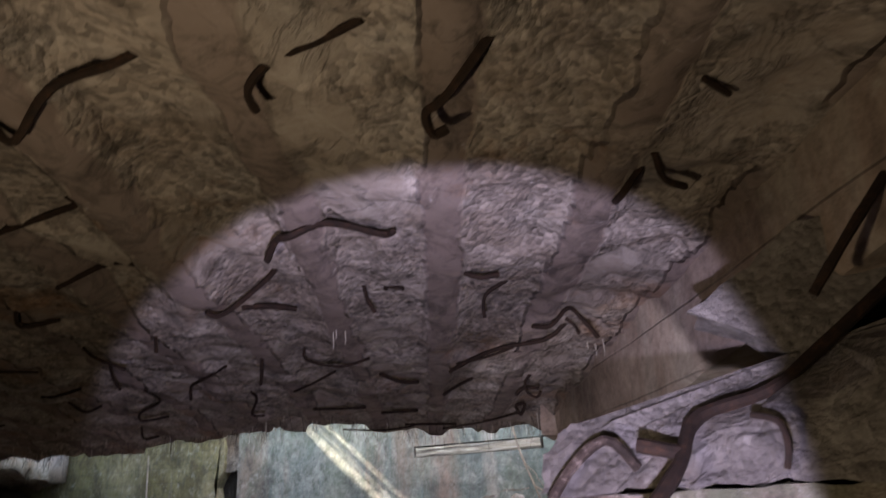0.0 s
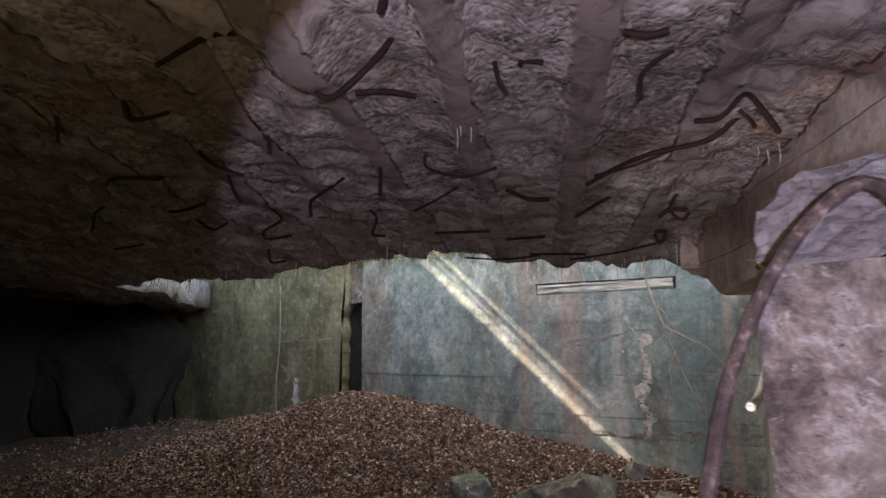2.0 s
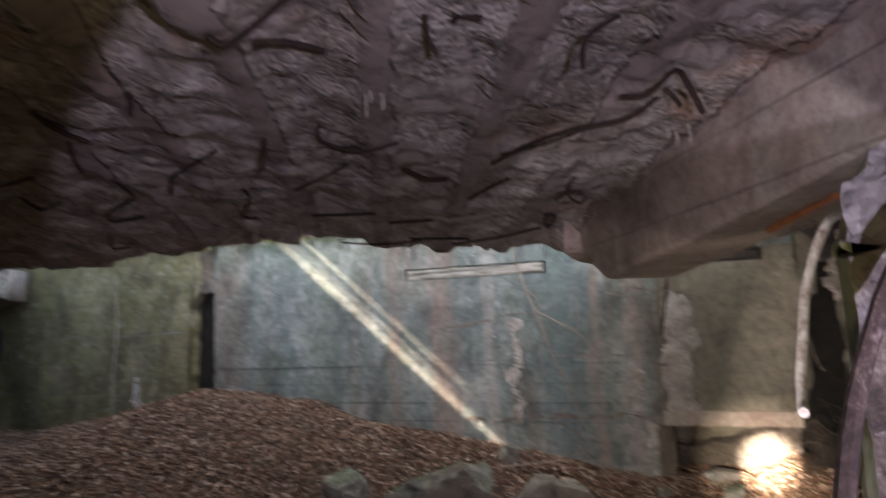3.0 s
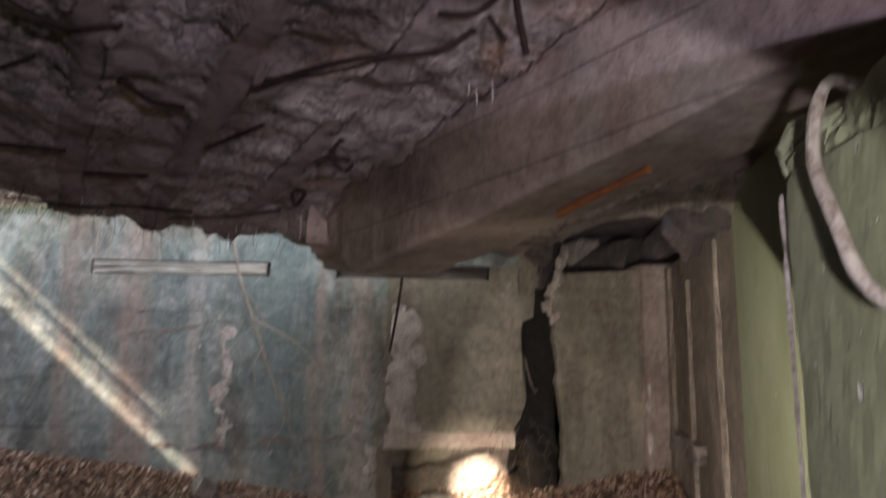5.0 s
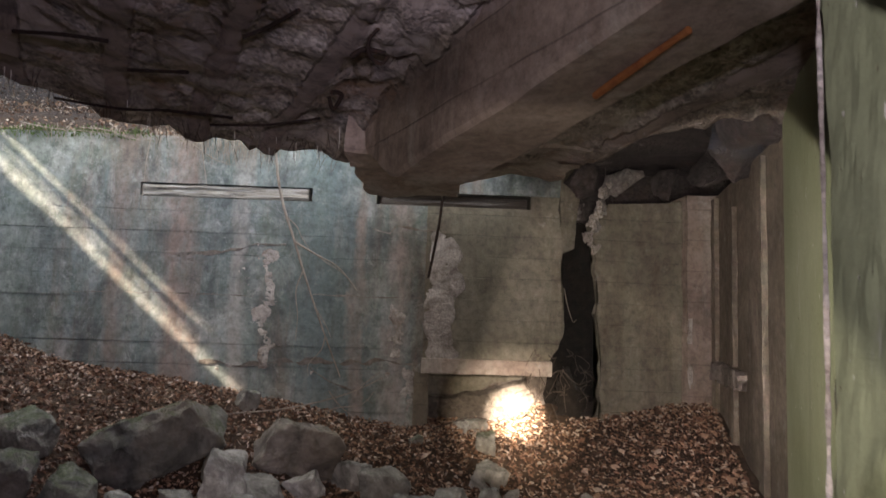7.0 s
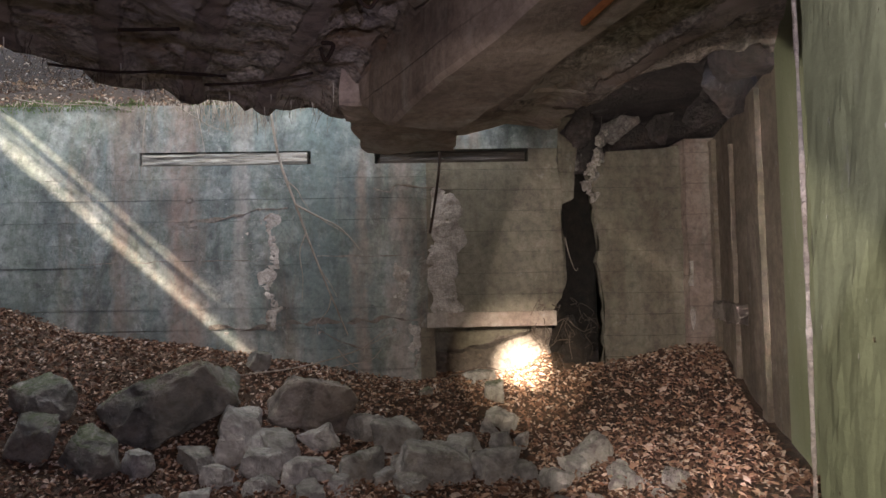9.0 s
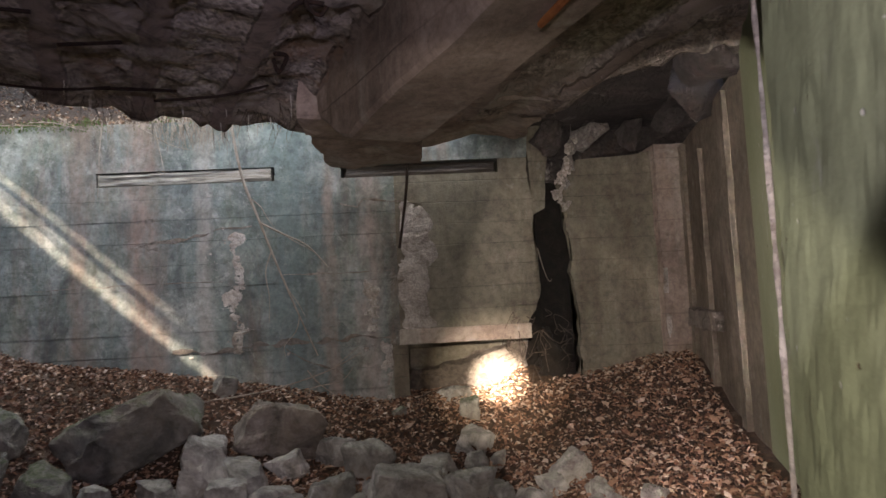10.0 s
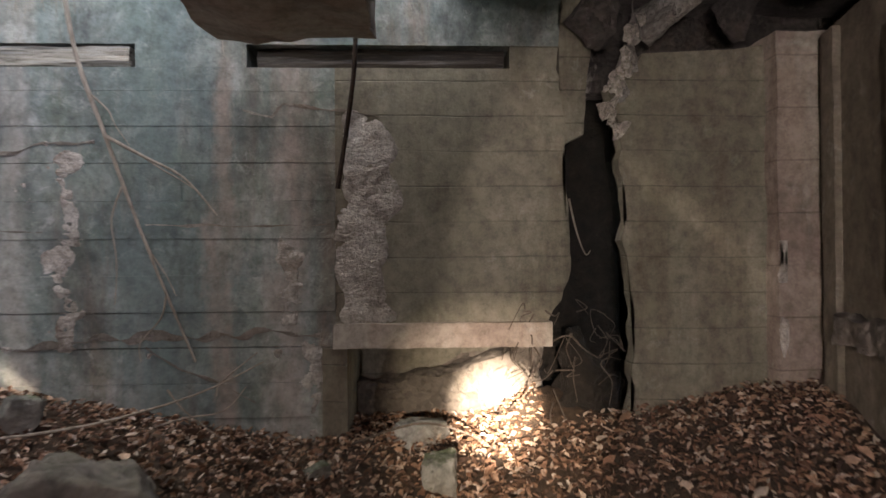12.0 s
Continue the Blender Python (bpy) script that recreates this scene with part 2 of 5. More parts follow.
def green_paint():
    """Old grey-green paint on concrete, chipped to white, with faint runs."""
    m = Mat("green_painted_concrete", 0.6)
    col = m.ramp(m.noise(1.4, 6, 0.6, (1, 1, 0.5)), (0.3, (0.19, 0.225, 0.125)), (0.55, (0.26, 0.295, 0.18)), (0.75, (0.34, 0.37, 0.26)))
    runs = m.ramp(m.noise(6, 5, 0.6, (1, 1, 0.12)), (0.54, 0.0), (0.68, 1.0))
    col = m.mix(m.math("MULTIPLY", runs, 0.35), col, (0.13, 0.165, 0.09))
    rub = m.ramp(m.noise(9, 6, 0.7, (1, 1, 0.3), 0.6), (0.62, 0.0), (0.70, 1.0))
    col = m.mix(m.math("MULTIPLY", rub, 0.45), col, (0.46, 0.47, 0.42))
    chips = m.ramp(m.noise(21, 3, 0.6, (1, 1, 0.7)), (0.70, 0.0), (0.72, 1.0))
    col = m.mix(m.math("MULTIPLY", chips, 0.9), col, (0.62, 0.61, 0.56))
    pits = m.ramp(m.noise(31, 3, 0.6), (0.27, 1.0), (0.30, 0.0))
    col = m.mix(m.math("MULTIPLY", pits, 0.9), col, (0.10, 0.055, 0.03))
    m.color(m.mix(1.0, col, m.ramp(m.noise(50, 6, 0.8), (0.3, 0.8), (0.6, 1.0)), "MULTIPLY"))
    m.bump(m.math("SUBTRACT", m.math("MULTIPLY", m.noise(60, 6, 0.7), 0.5), m.math("ADD", chips, pits)), 0.4, 0.006)
    return m.m


def pier_plaster():
    """Brownish worn plaster with pale scabs, pits and a green bloom."""
    m = Mat("worn_plaster", 0.9)
    col = m.ramp(m.noise(6, 10, 0.82, warp=0.3), (0.40, (0.055, 0.044, 0.036)), (0.47, (0.135, 0.108, 0.088)), (0.53, (0.21, 0.175, 0.145)), (0.60, (0.37, 0.35, 0.31)))
    col = m.mix(m.math("MULTIPLY", m.ramp(m.noise(23, 8, 0.8, warp=0.5), (0.58, 0.0), (0.64, 1.0)), 0.65), col, (0.48, 0.45, 0.42))
    col = m.mix(m.math("MULTIPLY", m.ramp(m.noise(2.6, 6, 0.65, (1, 1, 0.5)), (0.46, 0.0), (0.6, 1.0)), 0.6), col, (0.20, 0.23, 0.15))
    pits = m.ramp(m.noise(38, 5, 0.7, warp=0.4), (0.34, 1.0), (0.38, 0.0))
    col = m.mix(m.math("MULTIPLY", pits, 0.7), col, (0.05, 0.035, 0.028))
    m.color(col)
    m.bump(m.math("SUBTRACT", m.math("ADD", m.noise(20, 8, 0.75), m.noise(70, 5, 0.7)), pits), 0.9, 0.015)
    return m.m


NORTH = board_concrete("north_concrete", (0.12, 0.155, 0.155), (0.24, 0.27, 0.26), (0.44, 0.44, 0.41), (0.24, 0.165, 0.125), moss=0.3, seams=0.0,
                       bands=((-3.55, 0.22, (0.30, 0.20, 0.165), 0.75), (-4.15, 0.13, (0.25, 0.175, 0.145), 0.6), (-2.95, 0.12, (0.42, 0.37, 0.33), 0.55), (-1.35, 0.17, (0.36, 0.29, 0.26), 0.7), (-1.9, 0.4, (0.11, 0.15, 0.155), 0.6), (-2.2, 0.25, (0.12, 0.165, 0.165), 0.55), (-1.75, 0.08, (0.33, 0.24, 0.2), 0.6), (-5.2, 0.3, (0.13, 0.155, 0.12), 0.55)))
DOORSIDE = board_concrete("brown_concrete", (0.15, 0.135, 0.105), (0.22, 0.20, 0.155), (0.29, 0.265, 0.21), (0.11, 0.08, 0.055), seams=0.42,
                          bands=((-0.45, 0.35, (0.13, 0.12, 0.085), 0.55), (0.9, 0.15, (0.15, 0.125, 0.09), 0.6), (1.3, 0.25, (0.12, 0.09, 0.065), 0.6)))
WEST = board_concrete("mossy_concrete", (0.13, 0.108, 0.05), (0.22, 0.188, 0.10), (0.32, 0.275, 0.17), (0.09, 0.075, 0.04), moss=0.42)
CEIL = ceiling_concrete()
BEAM = board_concrete("beam_concrete", (0.21, 0.16, 0.135), (0.32, 0.25, 0.21), (0.42, 0.34, 0.29), (0.42, 0.38, 0.33), boards=0.31, seams=0.35)
SIDE = board_concrete("side_concrete", (0.13, 0.105, 0.08), (0.20, 0.165, 0.125), (0.29, 0.24, 0.19), (0.10, 0.075, 0.055), seams=0.0)
SPALL = rubble_concrete("spalled_concrete", (0.20, 0.165, 0.14), (0.46, 0.41, 0.37), (0.76, 0.73, 0.69), 0.45, 0.55)
BROKEN = rubble_concrete("broken_concrete", (0.12, 0.105, 0.095), (0.24, 0.22, 0.205), (0.42, 0.40, 0.38), 0.8, 0.3)
# rubble darkened so its colour carries the shade of the roofed corner
SHADERUB = rubble_concrete("shaded_rubble", (0.03, 0.026, 0.025), (0.06, 0.05, 0.048), (0.12, 0.10, 0.095), 1.2, 0.15)
DARKRUB = rubble_concrete("dark_rubble", (0.10, 0.085, 0.07), (0.18, 0.15, 0.13), (0.28, 0.25, 0.22), 1.5, 0.3)
GREEN = green_paint()
PIERFACE = pier_plaster()
RUST = rust_metal()
ORANGE = plain_matter("orange_rust", ((0.3, (0.20, 0.06, 0.02)), (0.7, (0.42, 0.16, 0.05))), 14, 0.9, 0.6)
LEAF = leaf_matter()
SOIL = plain_matter("leaf_mould", ((0.3, (0.03, 0.018, 0.011)), (0.55, (0.075, 0.045, 0.027)), (0.75, (0.13, 0.08, 0.05))), 12, 0.95, 1.0, distance=0.03)
STONE = stone_matter("grey_stone", (0.30, 0.285, 0.26), (0.66, 0.64, 0.60), 0.3)
MOSSY = stone_matter("mossy_stone", (0.15, 0.15, 0.13), (0.42, 0.40, 0.36), 0.8)
BROWNSTONE = stone_matter("brown_stone", (0.15, 0.125, 0.105), (0.40, 0.355, 0.31), 0.25)
MOSS = plain_matter("moss", ((0.3, (0.035, 0.065, 0.012)), (0.6, (0.085, 0.14, 0.03)), (0.8, (0.16, 0.21, 0.06))), 18, 0.95, 1.0, distance=0.02)
TIMBER = plain_matter("grey_timber", ((0.36, (0.05, 0.042, 0.035)), (0.46, (0.27, 0.24, 0.20)), (0.66, (0.5, 0.47, 0.42))), 5, 0.85, 1.0, (0.6, 5, 9))
DARKTIMBER = plain_matter("dark_timber", ((0.3, (0.05, 0.042, 0.035)), (0.55, (0.12, 0.10, 0.085)), (0.75, (0.34, 0.31, 0.28))), 5, 0.9, 1.0, (0.6, 5, 9))
BARK = plain_matter("twig_bark", ((0.3, (0.12, 0.09, 0.07)), (0.7, (0.38, 0.32, 0.265))), 20, 0.9, 0.6, (1, 1, 0.3))
DARKROOT = plain_matter("dark_root", ((0.3, (0.04, 0.028, 0.022)), (0.7, (0.13, 0.10, 0.08))), 20, 0.9, 0.6)
# near-black that paints the shade of crack, gap and far end
SHADEEARTH = plain_matter("shaded_earth", ((0.3, (0.008, 0.006, 0.005)), (0.6, (0.022, 0.016, 0.012)), (0.8, (0.05, 0.038, 0.03))), 9, 0.95, 1.0, distance=0.03)
PIPE = plain_matter("flaked_paint_iron", ((0.35, (0.10, 0.06, 0.045)), (0.5, (0.35, 0.33, 0.28)), (0.7, (0.5, 0.5, 0.44))), 22, 0.7, 0.5)
RUSTPALE = plain_matter("flaked_rust_iron", ((0.42, (0.022, 0.014, 0.01)), (0.55, (0.06, 0.04, 0.032)), (0.66, (0.2, 0.16, 0.14))), 26, 0.8, 0.7)
LIME = plain_matter("lime_drip", ((0.3, (0.5, 0.46, 0.38)), (0.7, (0.74, 0.72, 0.66))), 20, 0.6, 0.4)


# ---- builders ----
def part(name, bm, material, parent=None, label="", smooth=False):
    """Links a bmesh as one mesh object, under a thing or at top level."""
    me = bpy.data.meshes.new(name)
    bmesh.ops.recalc_face_normals(bm, faces=bm.faces)
    bm.to_mesh(me)
    bm.free()
    if smooth:
        me.polygons.foreach_set("use_smooth", [True] * len(me.polygons))
    me.materials.append(material)
    ob = new(name, me)
    if parent:
        ob.parent = parent
        ob.matrix_parent_inverse = parent.matrix_world.inverted()
    return tagged(ob, label)


def thing(name, label, category, group="", kind="", at=(0, 0, 0)):
    ob = new(name)
    ob.empty_display_size = 0.1
    ob.location = at
    ob.matrix_world = Matrix.Translation(at)
    return tagged(ob, label, category, group, kind)


def structure(ob, label, category):
    return tagged(ob, label, category, kind="structure")


def plate(poly, y0, y1):
    """An outline in x and z, filled and drawn out from y0 to y1."""
    bm = bmesh.new()
    front = [bm.verts.new((x, y0, z)) for x, z in poly]
    back = [bm.verts.new((x, y1, z)) for x, z in poly]
    n = len(poly)
    bmesh.ops.triangulate(bm, faces=[bm.faces.new(front), bm.faces.new(back[::-1])])
    for i in range(n):
        bm.faces.new((front[i], back[i], back[(i + 1) % n], front[(i + 1) % n]))
    return bm


def upright(plan, z0, z1):
    """A plan outline drawn up from z0 to z1."""
    bm = bmesh.new()
    low = [bm.verts.new((x, y, z0)) for x, y in plan]
    top = [bm.verts.new((x, y, z1)) for x, y in plan]
    n = len(plan)
    bmesh.ops.triangulate(bm, faces=[bm.faces.new(low[::-1]), bm.faces.new(top)])
    for i in range(n):
        bm.faces.new((low[i], low[(i + 1) % n], top[(i + 1) % n], top[i]))
    return bm


def slab(x0, x1, y0, y1, z0, z1):
    return upright([(x0, y0), (x1, y0), (x1, y1), (x0, y1)], z0, z1)


def ragged(points, step=0.07, size=0.025, seed=0):
    """A line through points, broken into short uneven steps."""
    out = []
    for k, (a, b) in enumerate(zip(points, points[1:])):
        a, b = Vector((a[0], a[1], 0)), Vector((b[0], b[1], 0))
        n = max(1, int((b - a).length / step))
        side = Vector((-(b - a).y, (b - a).x, 0)).normalized()
        for i in range(n):
            p = a.lerp(b, i / n)
            w = 0 if i == 0 and k == 0 else noise.noise((p.x * 9, p.y * 9, seed * 3.7)) * size * 2
            out.append(((p + side * w).x, (p + side * w).y))
    out.append(tuple(points[-1][:2]))
    return out


def roughen(bm, size, scale, seed=0, cut=0.0):
    """Cuts long edges and pushes the vertices about."""
    if cut:
        for _ in range(6):
            long = [e for e in bm.edges if e.calc_length() > cut]
            if not long:
                break
            bmesh.ops.subdivide_edges(bm, edges=long, cuts=1, use_grid_fill=True)
            bmesh.ops.triangulate(bm, faces=[f for f in bm.faces if len(f.verts) > 4])
    for v in bm.verts:
        v.co += noise.noise_vector(v.co * scale + Vector((seed * 5.3, seed, 0))) * size
        v.co += noise.noise_vector(v.co * scale * 3.1 + Vector((0, seed * 2.1, 7))) * size * 0.4
    return bm


def tube(points, radius, sides=7, taper=1.0, wobble=0.0, dense=4):
    """A round bar along a smooth line through points."""
    pts = [Vector(p) for p in points]
    line = []
    for i in range(len(pts) - 1):
        p0, p1, p2, p3 = pts[max(i - 1, 0)], pts[i], pts[i + 1], pts[min(i + 2, len(pts) - 1)]
        for k in range(dense):
            s = k / dense
            line.append(0.5 * (2 * p1 + (p2 - p0) * s + (2 * p0 - 5 * p1 + 4 * p2 - p3) * s * s + (3 * p1 - p0 - 3 * p2 + p3) * s ** 3))
    line.append(pts[-1])
    bm = bmesh.new()
    rings = []
    side = None
    for i, p in enumerate(line):
        way = (line[min(i + 1, len(line) - 1)] - line[max(i - 1, 0)]).normalized()
        if side is None:
            side = way.orthogonal().normalized()
        side = (side - way * side.dot(way)).normalized()
        other = way.cross(side)
        r = radius * (1 + (taper - 1) * i / (len(line) - 1)) * (1 + wobble * noise.noise(p * 25))
        rings.append([bm.verts.new(p + (side * math.cos(a) + other * math.sin(a)) * r) for a in (2 * math.pi * k / sides for k in range(sides))])
    for a, b in zip(rings, rings[1:]):
        for k in range(sides):
            bm.faces.new((a[k], a[(k + 1) % sides], b[(k + 1) % sides], b[k]))
    bm.faces.new(rings[0][::-1])
    bm.faces.new(rings[-1])
    return bm


def rock_mesh(seed, sx, sy, sz, facets=9, boxy=False):
    """A broken angular lump: a block or hull with its corners knocked off by slanting cuts, roughened."""
    rnd = random.Random(seed)
    bm = bmesh.new()
    if boxy:
        for a, b, c in itertools.product((-1, 1), repeat=3):
            bm.verts.new((a * sx * rnd.uniform(0.26, 0.56), b * sy * rnd.uniform(0.26, 0.56), c * sz * rnd.uniform(0.22, 0.54)))
        for _ in range(3):
            p = Vector((rnd.gauss(0, 1), rnd.gauss(0, 1), rnd.gauss(0, 1))).normalized() * rnd.uniform(0.5, 0.6)
            bm.verts.new((p.x * sx, p.y * sy, p.z * sz))
    else:
        for _ in range(6 + facets // 2):
            p = Vector((rnd.uniform(-1, 1), rnd.uniform(-1, 1), rnd.uniform(-1, 1)))
            p *= 0.5 / max(0.35, max(abs(c) for c in p) ** 0.6 * (0.55 + 0.45 * p.length))
            bm.verts.new((p.x * sx, p.y * sy, p.z * sz))
    bmesh.ops.convex_hull(bm, input=bm.verts[:])
    bmesh.ops.delete(bm, geom=[v for v in bm.verts if not v.link_faces], context="VERTS")
    for _ in range(5 if boxy else 2):
        way = Vector((rnd.gauss(0, 1), rnd.gauss(0, 1), rnd.gauss(0, 1))).normalized()
        far = max(v.co.dot(way) for v in bm.verts)
        cut = bmesh.ops.bisect_plane(bm, geom=bm.verts[:] + bm.edges[:] + bm.faces[:], plane_co=way * far * rnd.uniform(0.68, 0.86), plane_no=way, clear_outer=True)
        rim = [e for e in cut["geom_cut"] if isinstance(e, bmesh.types.BMEdge)]
        if rim:
            bmesh.ops.contextual_create(bm, geom=rim)
    bmesh.ops.bevel(bm, geom=bm.edges[:], offset=0.010 * (sx + sz), segments=1, affect="EDGES")
    bmesh.ops.triangulate(bm, faces=bm.faces[:])
    for _ in range(5):
        long = [e for e in bm.edges if e.calc_length() > (0.04 if boxy else 0.07) * (sx + sy)]
        if not long:
            break
        bmesh.ops.subdivide_edges(bm, edges=long, cuts=1)
        bmesh.ops.triangulate(bm, faces=bm.faces[:])
    k = 0.5 * (sx + sz)
    for v in bm.verts:
        v.co += noise.noise_vector(v.co * (2.6 / k) + Vector((seed, 0, 0))) * 0.06 * k + noise.noise_vector(v.co * (8 / k) + Vector((0, seed, 0))) * 0.035 * k + noise.noise_vector(v.co * (19 / k) + Vector((0, 0, seed))) * 0.014 * k
    return bm


def smoothstep(a, b, x):
    s = min(1.0, max(0.0, (x - a) / (b - a)))
    return s * s * (3 - 2 * s)


def along(table, x):
    """Reads a value between the rows of a short table."""
    return float(np.interp(x, [r[0] for r in table], [r[1] for r in table]))


FOOT = [(-14, 0.5), (-10, 0.5), (-8.4, 0.72), (-7.0, 1.08), (-6.2, 1.05), (-5.2, 0.92), (-4.6, 0.72), (-3.5, 0.57), (-2.4, 0.34), (-1.3, 0.17), (0.0, 0.14), (0.7, 0.28), (1.4, 0.42), (2.2, 0.45)]


def ground_height(x, y):
    """Falls from the entrance to a hollow, then rises in a steep bank of leaves to the far wall."""
    base = 0.55 * (1 - smoothstep(0.4, 2.6, y)) - 0.30 * smoothstep(3.0, 6.0, y) * smoothstep(-5.5, -3.0, x)
    reach = 1.9 - 0.95 * smoothstep(-4.6, -2.4, x) + 0.45 * smoothstep(0.3, 1.3, x)
    near = math.exp(-((max(0.0, 9.0 - y) / reach) ** 2))
    h = base * (1 - near) + along(FOOT, x) * near
    h += 0.25 * smoothstep(-2.5, -6.0, x) * (1 - near)
    side = 1.57 + 0.28 * (y - 8.12)
    h += 0.42 * smoothstep(1.6, 0.0, side - x) * smoothstep(3.6, 5.5, y) * (1 - near) + 0.06 * smoothstep(1.2, 0.0, side - x) * near
    h += 0.22 * math.exp(-((x - 0.25) / 0.28) ** 2 - ((y - 9.5) / 0.3) ** 2)
    return h + 0.035 * noise.noise((x * 1.7, y * 1.7, 3)) + 0.015 * noise.noise((x * 5, y * 5, 9))


# ---- structure ----
def ground():
    bm = bmesh.new()
    nx, ny = 150, 120
    grid = [[None] * (ny + 1) for _ in range(nx + 1)]
    for i in range(nx + 1):
        for j in range(ny + 1):
            x, y = -14 + 16.6 * i / nx, -3 + 13.4 * j / ny
            grid[i][j] = bm.verts.new((x, y, ground_height(x, y)))
    for i in range(nx):
        for j in range(ny):
            bm.faces.new((grid[i][j], grid[i + 1][j], grid[i + 1][j + 1], grid[i][j + 1]))
    return structure(part("ground", bm, SOIL, smooth=True), "dark leaf mould and earth floor of the ruin", "ground")


ground()

Y0, Y1 = 9.19, 9.62
wall_north = structure(thing("wall_north", "", "wall", kind="structure"), "tall board-marked grey concrete wall with cracks and spalls", "wall")
west_edge = ragged([(-7.29, -0.5), (-7.30, 1.2), (-7.26, 2.2), (-7.12, 2.55), (-7.18, 3.05)], 0.12, 0.02, 1)
part("wall_panel", plate([(-14.0, -0.5)] + west_edge + [(-14.0, 3.05)], Y0, Y1), WEST, wall_north, "yellow-green mossy concrete wall panel")
part("wall_core", slab(-6.87, -1.07, Y0 + 0.032, Y1, -0.5, 2.42), NORTH, wall_north)
rnd = random.Random(17)
z = -0.12
while z < 2.41:
    top = min(z + rnd.uniform(0.205, 0.23), 2.42)
    if 2.42 - top < 0.06:
        top = 2.42
    cuts = [-6.87] + sorted(rnd.uniform(-6.2, -1.8) for _ in range(rnd.choice((0, 1, 1)))) + [-1.07]
    for a, b in zip(cuts, cuts[1:]):
        y = Y0 + rnd.uniform(-0.004, 0.0035)
        gap = rnd.choice((0.002, 0.003, 0.006, 0.009))
        low = [(a + 0.001 + (b - a - 0.002) * i / 40, z + gap * (0.5 + 0.7 * abs(noise.noise((a + i * 0.4, z * 9, 1))))) for i in range(41)]
        bm = plate(low + [(b - 0.001, top - 0.001), (a + 0.001, top - 0.001)], y, Y0 + 0.0318)
        part("board_course", bm, NORTH, wall_north)
    z = top
crack_west = ragged([(0.20, 0.72), (0.22, 0.88), (0.30, 1.0), (0.37, 1.18), (0.36, 1.45), (0.32, 1.8), (0.34, 2.1), (0.28, 2.38), (0.30, 2.57), (0.33, 3.05)], 0.06, 0.018, 3)
low_edge = [p for p in crack_west if p[1] < 2.42]
part("wall_panel", plate([(-1.07, 0.87), (0.22, 0.87)] + [p for p in low_edge if p[1] > 0.88] + [(0.285, 2.42), (-1.07, 2.42)], Y0 + 0.003, Y1), DOORSIDE, wall_north, "brown board-marked concrete panel over the buried doorway")
part("wall_panel", plate([(-6.87, 2.42), (-4.01, 2.42), (-4.01, 2.56), (-6.87, 2.56)], Y0, Y1), NORTH, wall_north)
part("wall_panel", plate([(-2.26, 2.42), (-1.60, 2.42), (-1.60, 2.56), (-2.26, 2.56)], Y0, Y1), NORTH, wall_north)
part("wall_panel", plate([(0.0, 2.42), (0.285, 2.42), (0.30, 2.56), (0.0, 2.56)], Y0 + 0.003, Y1), DOORSIDE, wall_north)
part("wall_head", plate([(-6.86, 2.56), (0.30, 2.56)] + [p for p in crack_west if p[1] > 2.57] + [(-6.86, 3.05)], Y0, Y1), NORTH, wall_north)
part("lintel", roughen(slab(-1.08, 0.24, Y0 - 0.045, Y1, 0.72, 0.868), 0.006, 6, 2, 0.15), BEAM, wall_north, "chipped pale concrete lintel")
part("door_jamb", roughen(slab(-1.15, -1.0, Y0 - 0.02, Y1 + 0.5, -0.4, 0.718), 0.006, 6, 3, 0.2), DOORSIDE, wall_north)
crack_east = ragged([(0.69, 0.1), (0.72, 0.6), (0.74, 0.9), (0.69, 1.3), (0.68, 1.8), (0.66, 2.1), (0.60, 2.28), (0.80, 2.5)], 0.06, 0.02, 5)
part("wall_panel", plate([(1.57, -0.3)] + [(0.69, -0.3)] + crack_east + [(1.38, 2.53), (1.57, 2.56)], Y0 - 0.06, Y0 + 0.07), DOORSIDE, wall_north, "brown concrete panel beside the wide crack")
part("pilaster", roughen(slab(1.56, 1.95, Y0 - 0.2, Y1, -0.2, 2.6), 0.012, 5, 7, 0.12), BEAM, wall_north, "broken-edged brown concrete pilaster")
# near-black sheets and filler that paint the shade inside crack and gap
part("crack_backing", roughen(slab(-0.2, 1.3, 10.35, 10.5, -0.4, 3.1), 0.05, 3, 1, 0.2), SHADEEARTH, wall_north)
part("gap_backing", roughen(slab(-7.6, -6.5, Y1 + 0.06, Y1 + 0.2, -0.2, 3.1), 0.03, 3, 2, 0.2), SHADEEARTH, wall_north)
part("gap_fill", roughen(slab(-7.34, -6.84, Y0 + 0.2, Y1 - 0.01, 0.4, 2.5), 0.03, 4, 5, 0.12), SHADEEARTH, wall_north)
part("gap_rubble", roughen(slab(-7.25, -6.88, Y0 + 0.06, Y1 - 0.02, 2.45, 2.98), 0.05, 5, 6, 0.08), DARKRUB, wall_north, "crumbled stones in the head of the gap")
part("crack_slab", roughen(plate([(0.36, 1.98), (0.50, 2.05), (0.58, 2.95), (0.34, 2.95)], Y0 + 0.2, Y0 + 0.3), 0.012, 5, 4, 0.1), DOORSIDE, wall_north, "dark slab end standing in the crack")
part("recess_back", slab(-1.4, 0.3, 10.15, 10.3, -0.5, 1.2), DOORSIDE, wall_north)
part("recess_heap", roughen(plate([(-1.3, -0.3), (0.3, -0.3), (0.3, 0.72), (0.05, 0.62), (-0.2, 0.50), (-0.5, 0.44), (-0.8, 0.40), (-1.3, 0.36)], 9.8, 10.14), 0.05, 6, 12, 0.07), DARKRUB, wall_north, "bank of dark earth and rubble inside the doorway")
part("recess_top", slab(-1.2, 0.14, Y1, 10.15, 0.9, 1.0), DOORSIDE, wall_north)


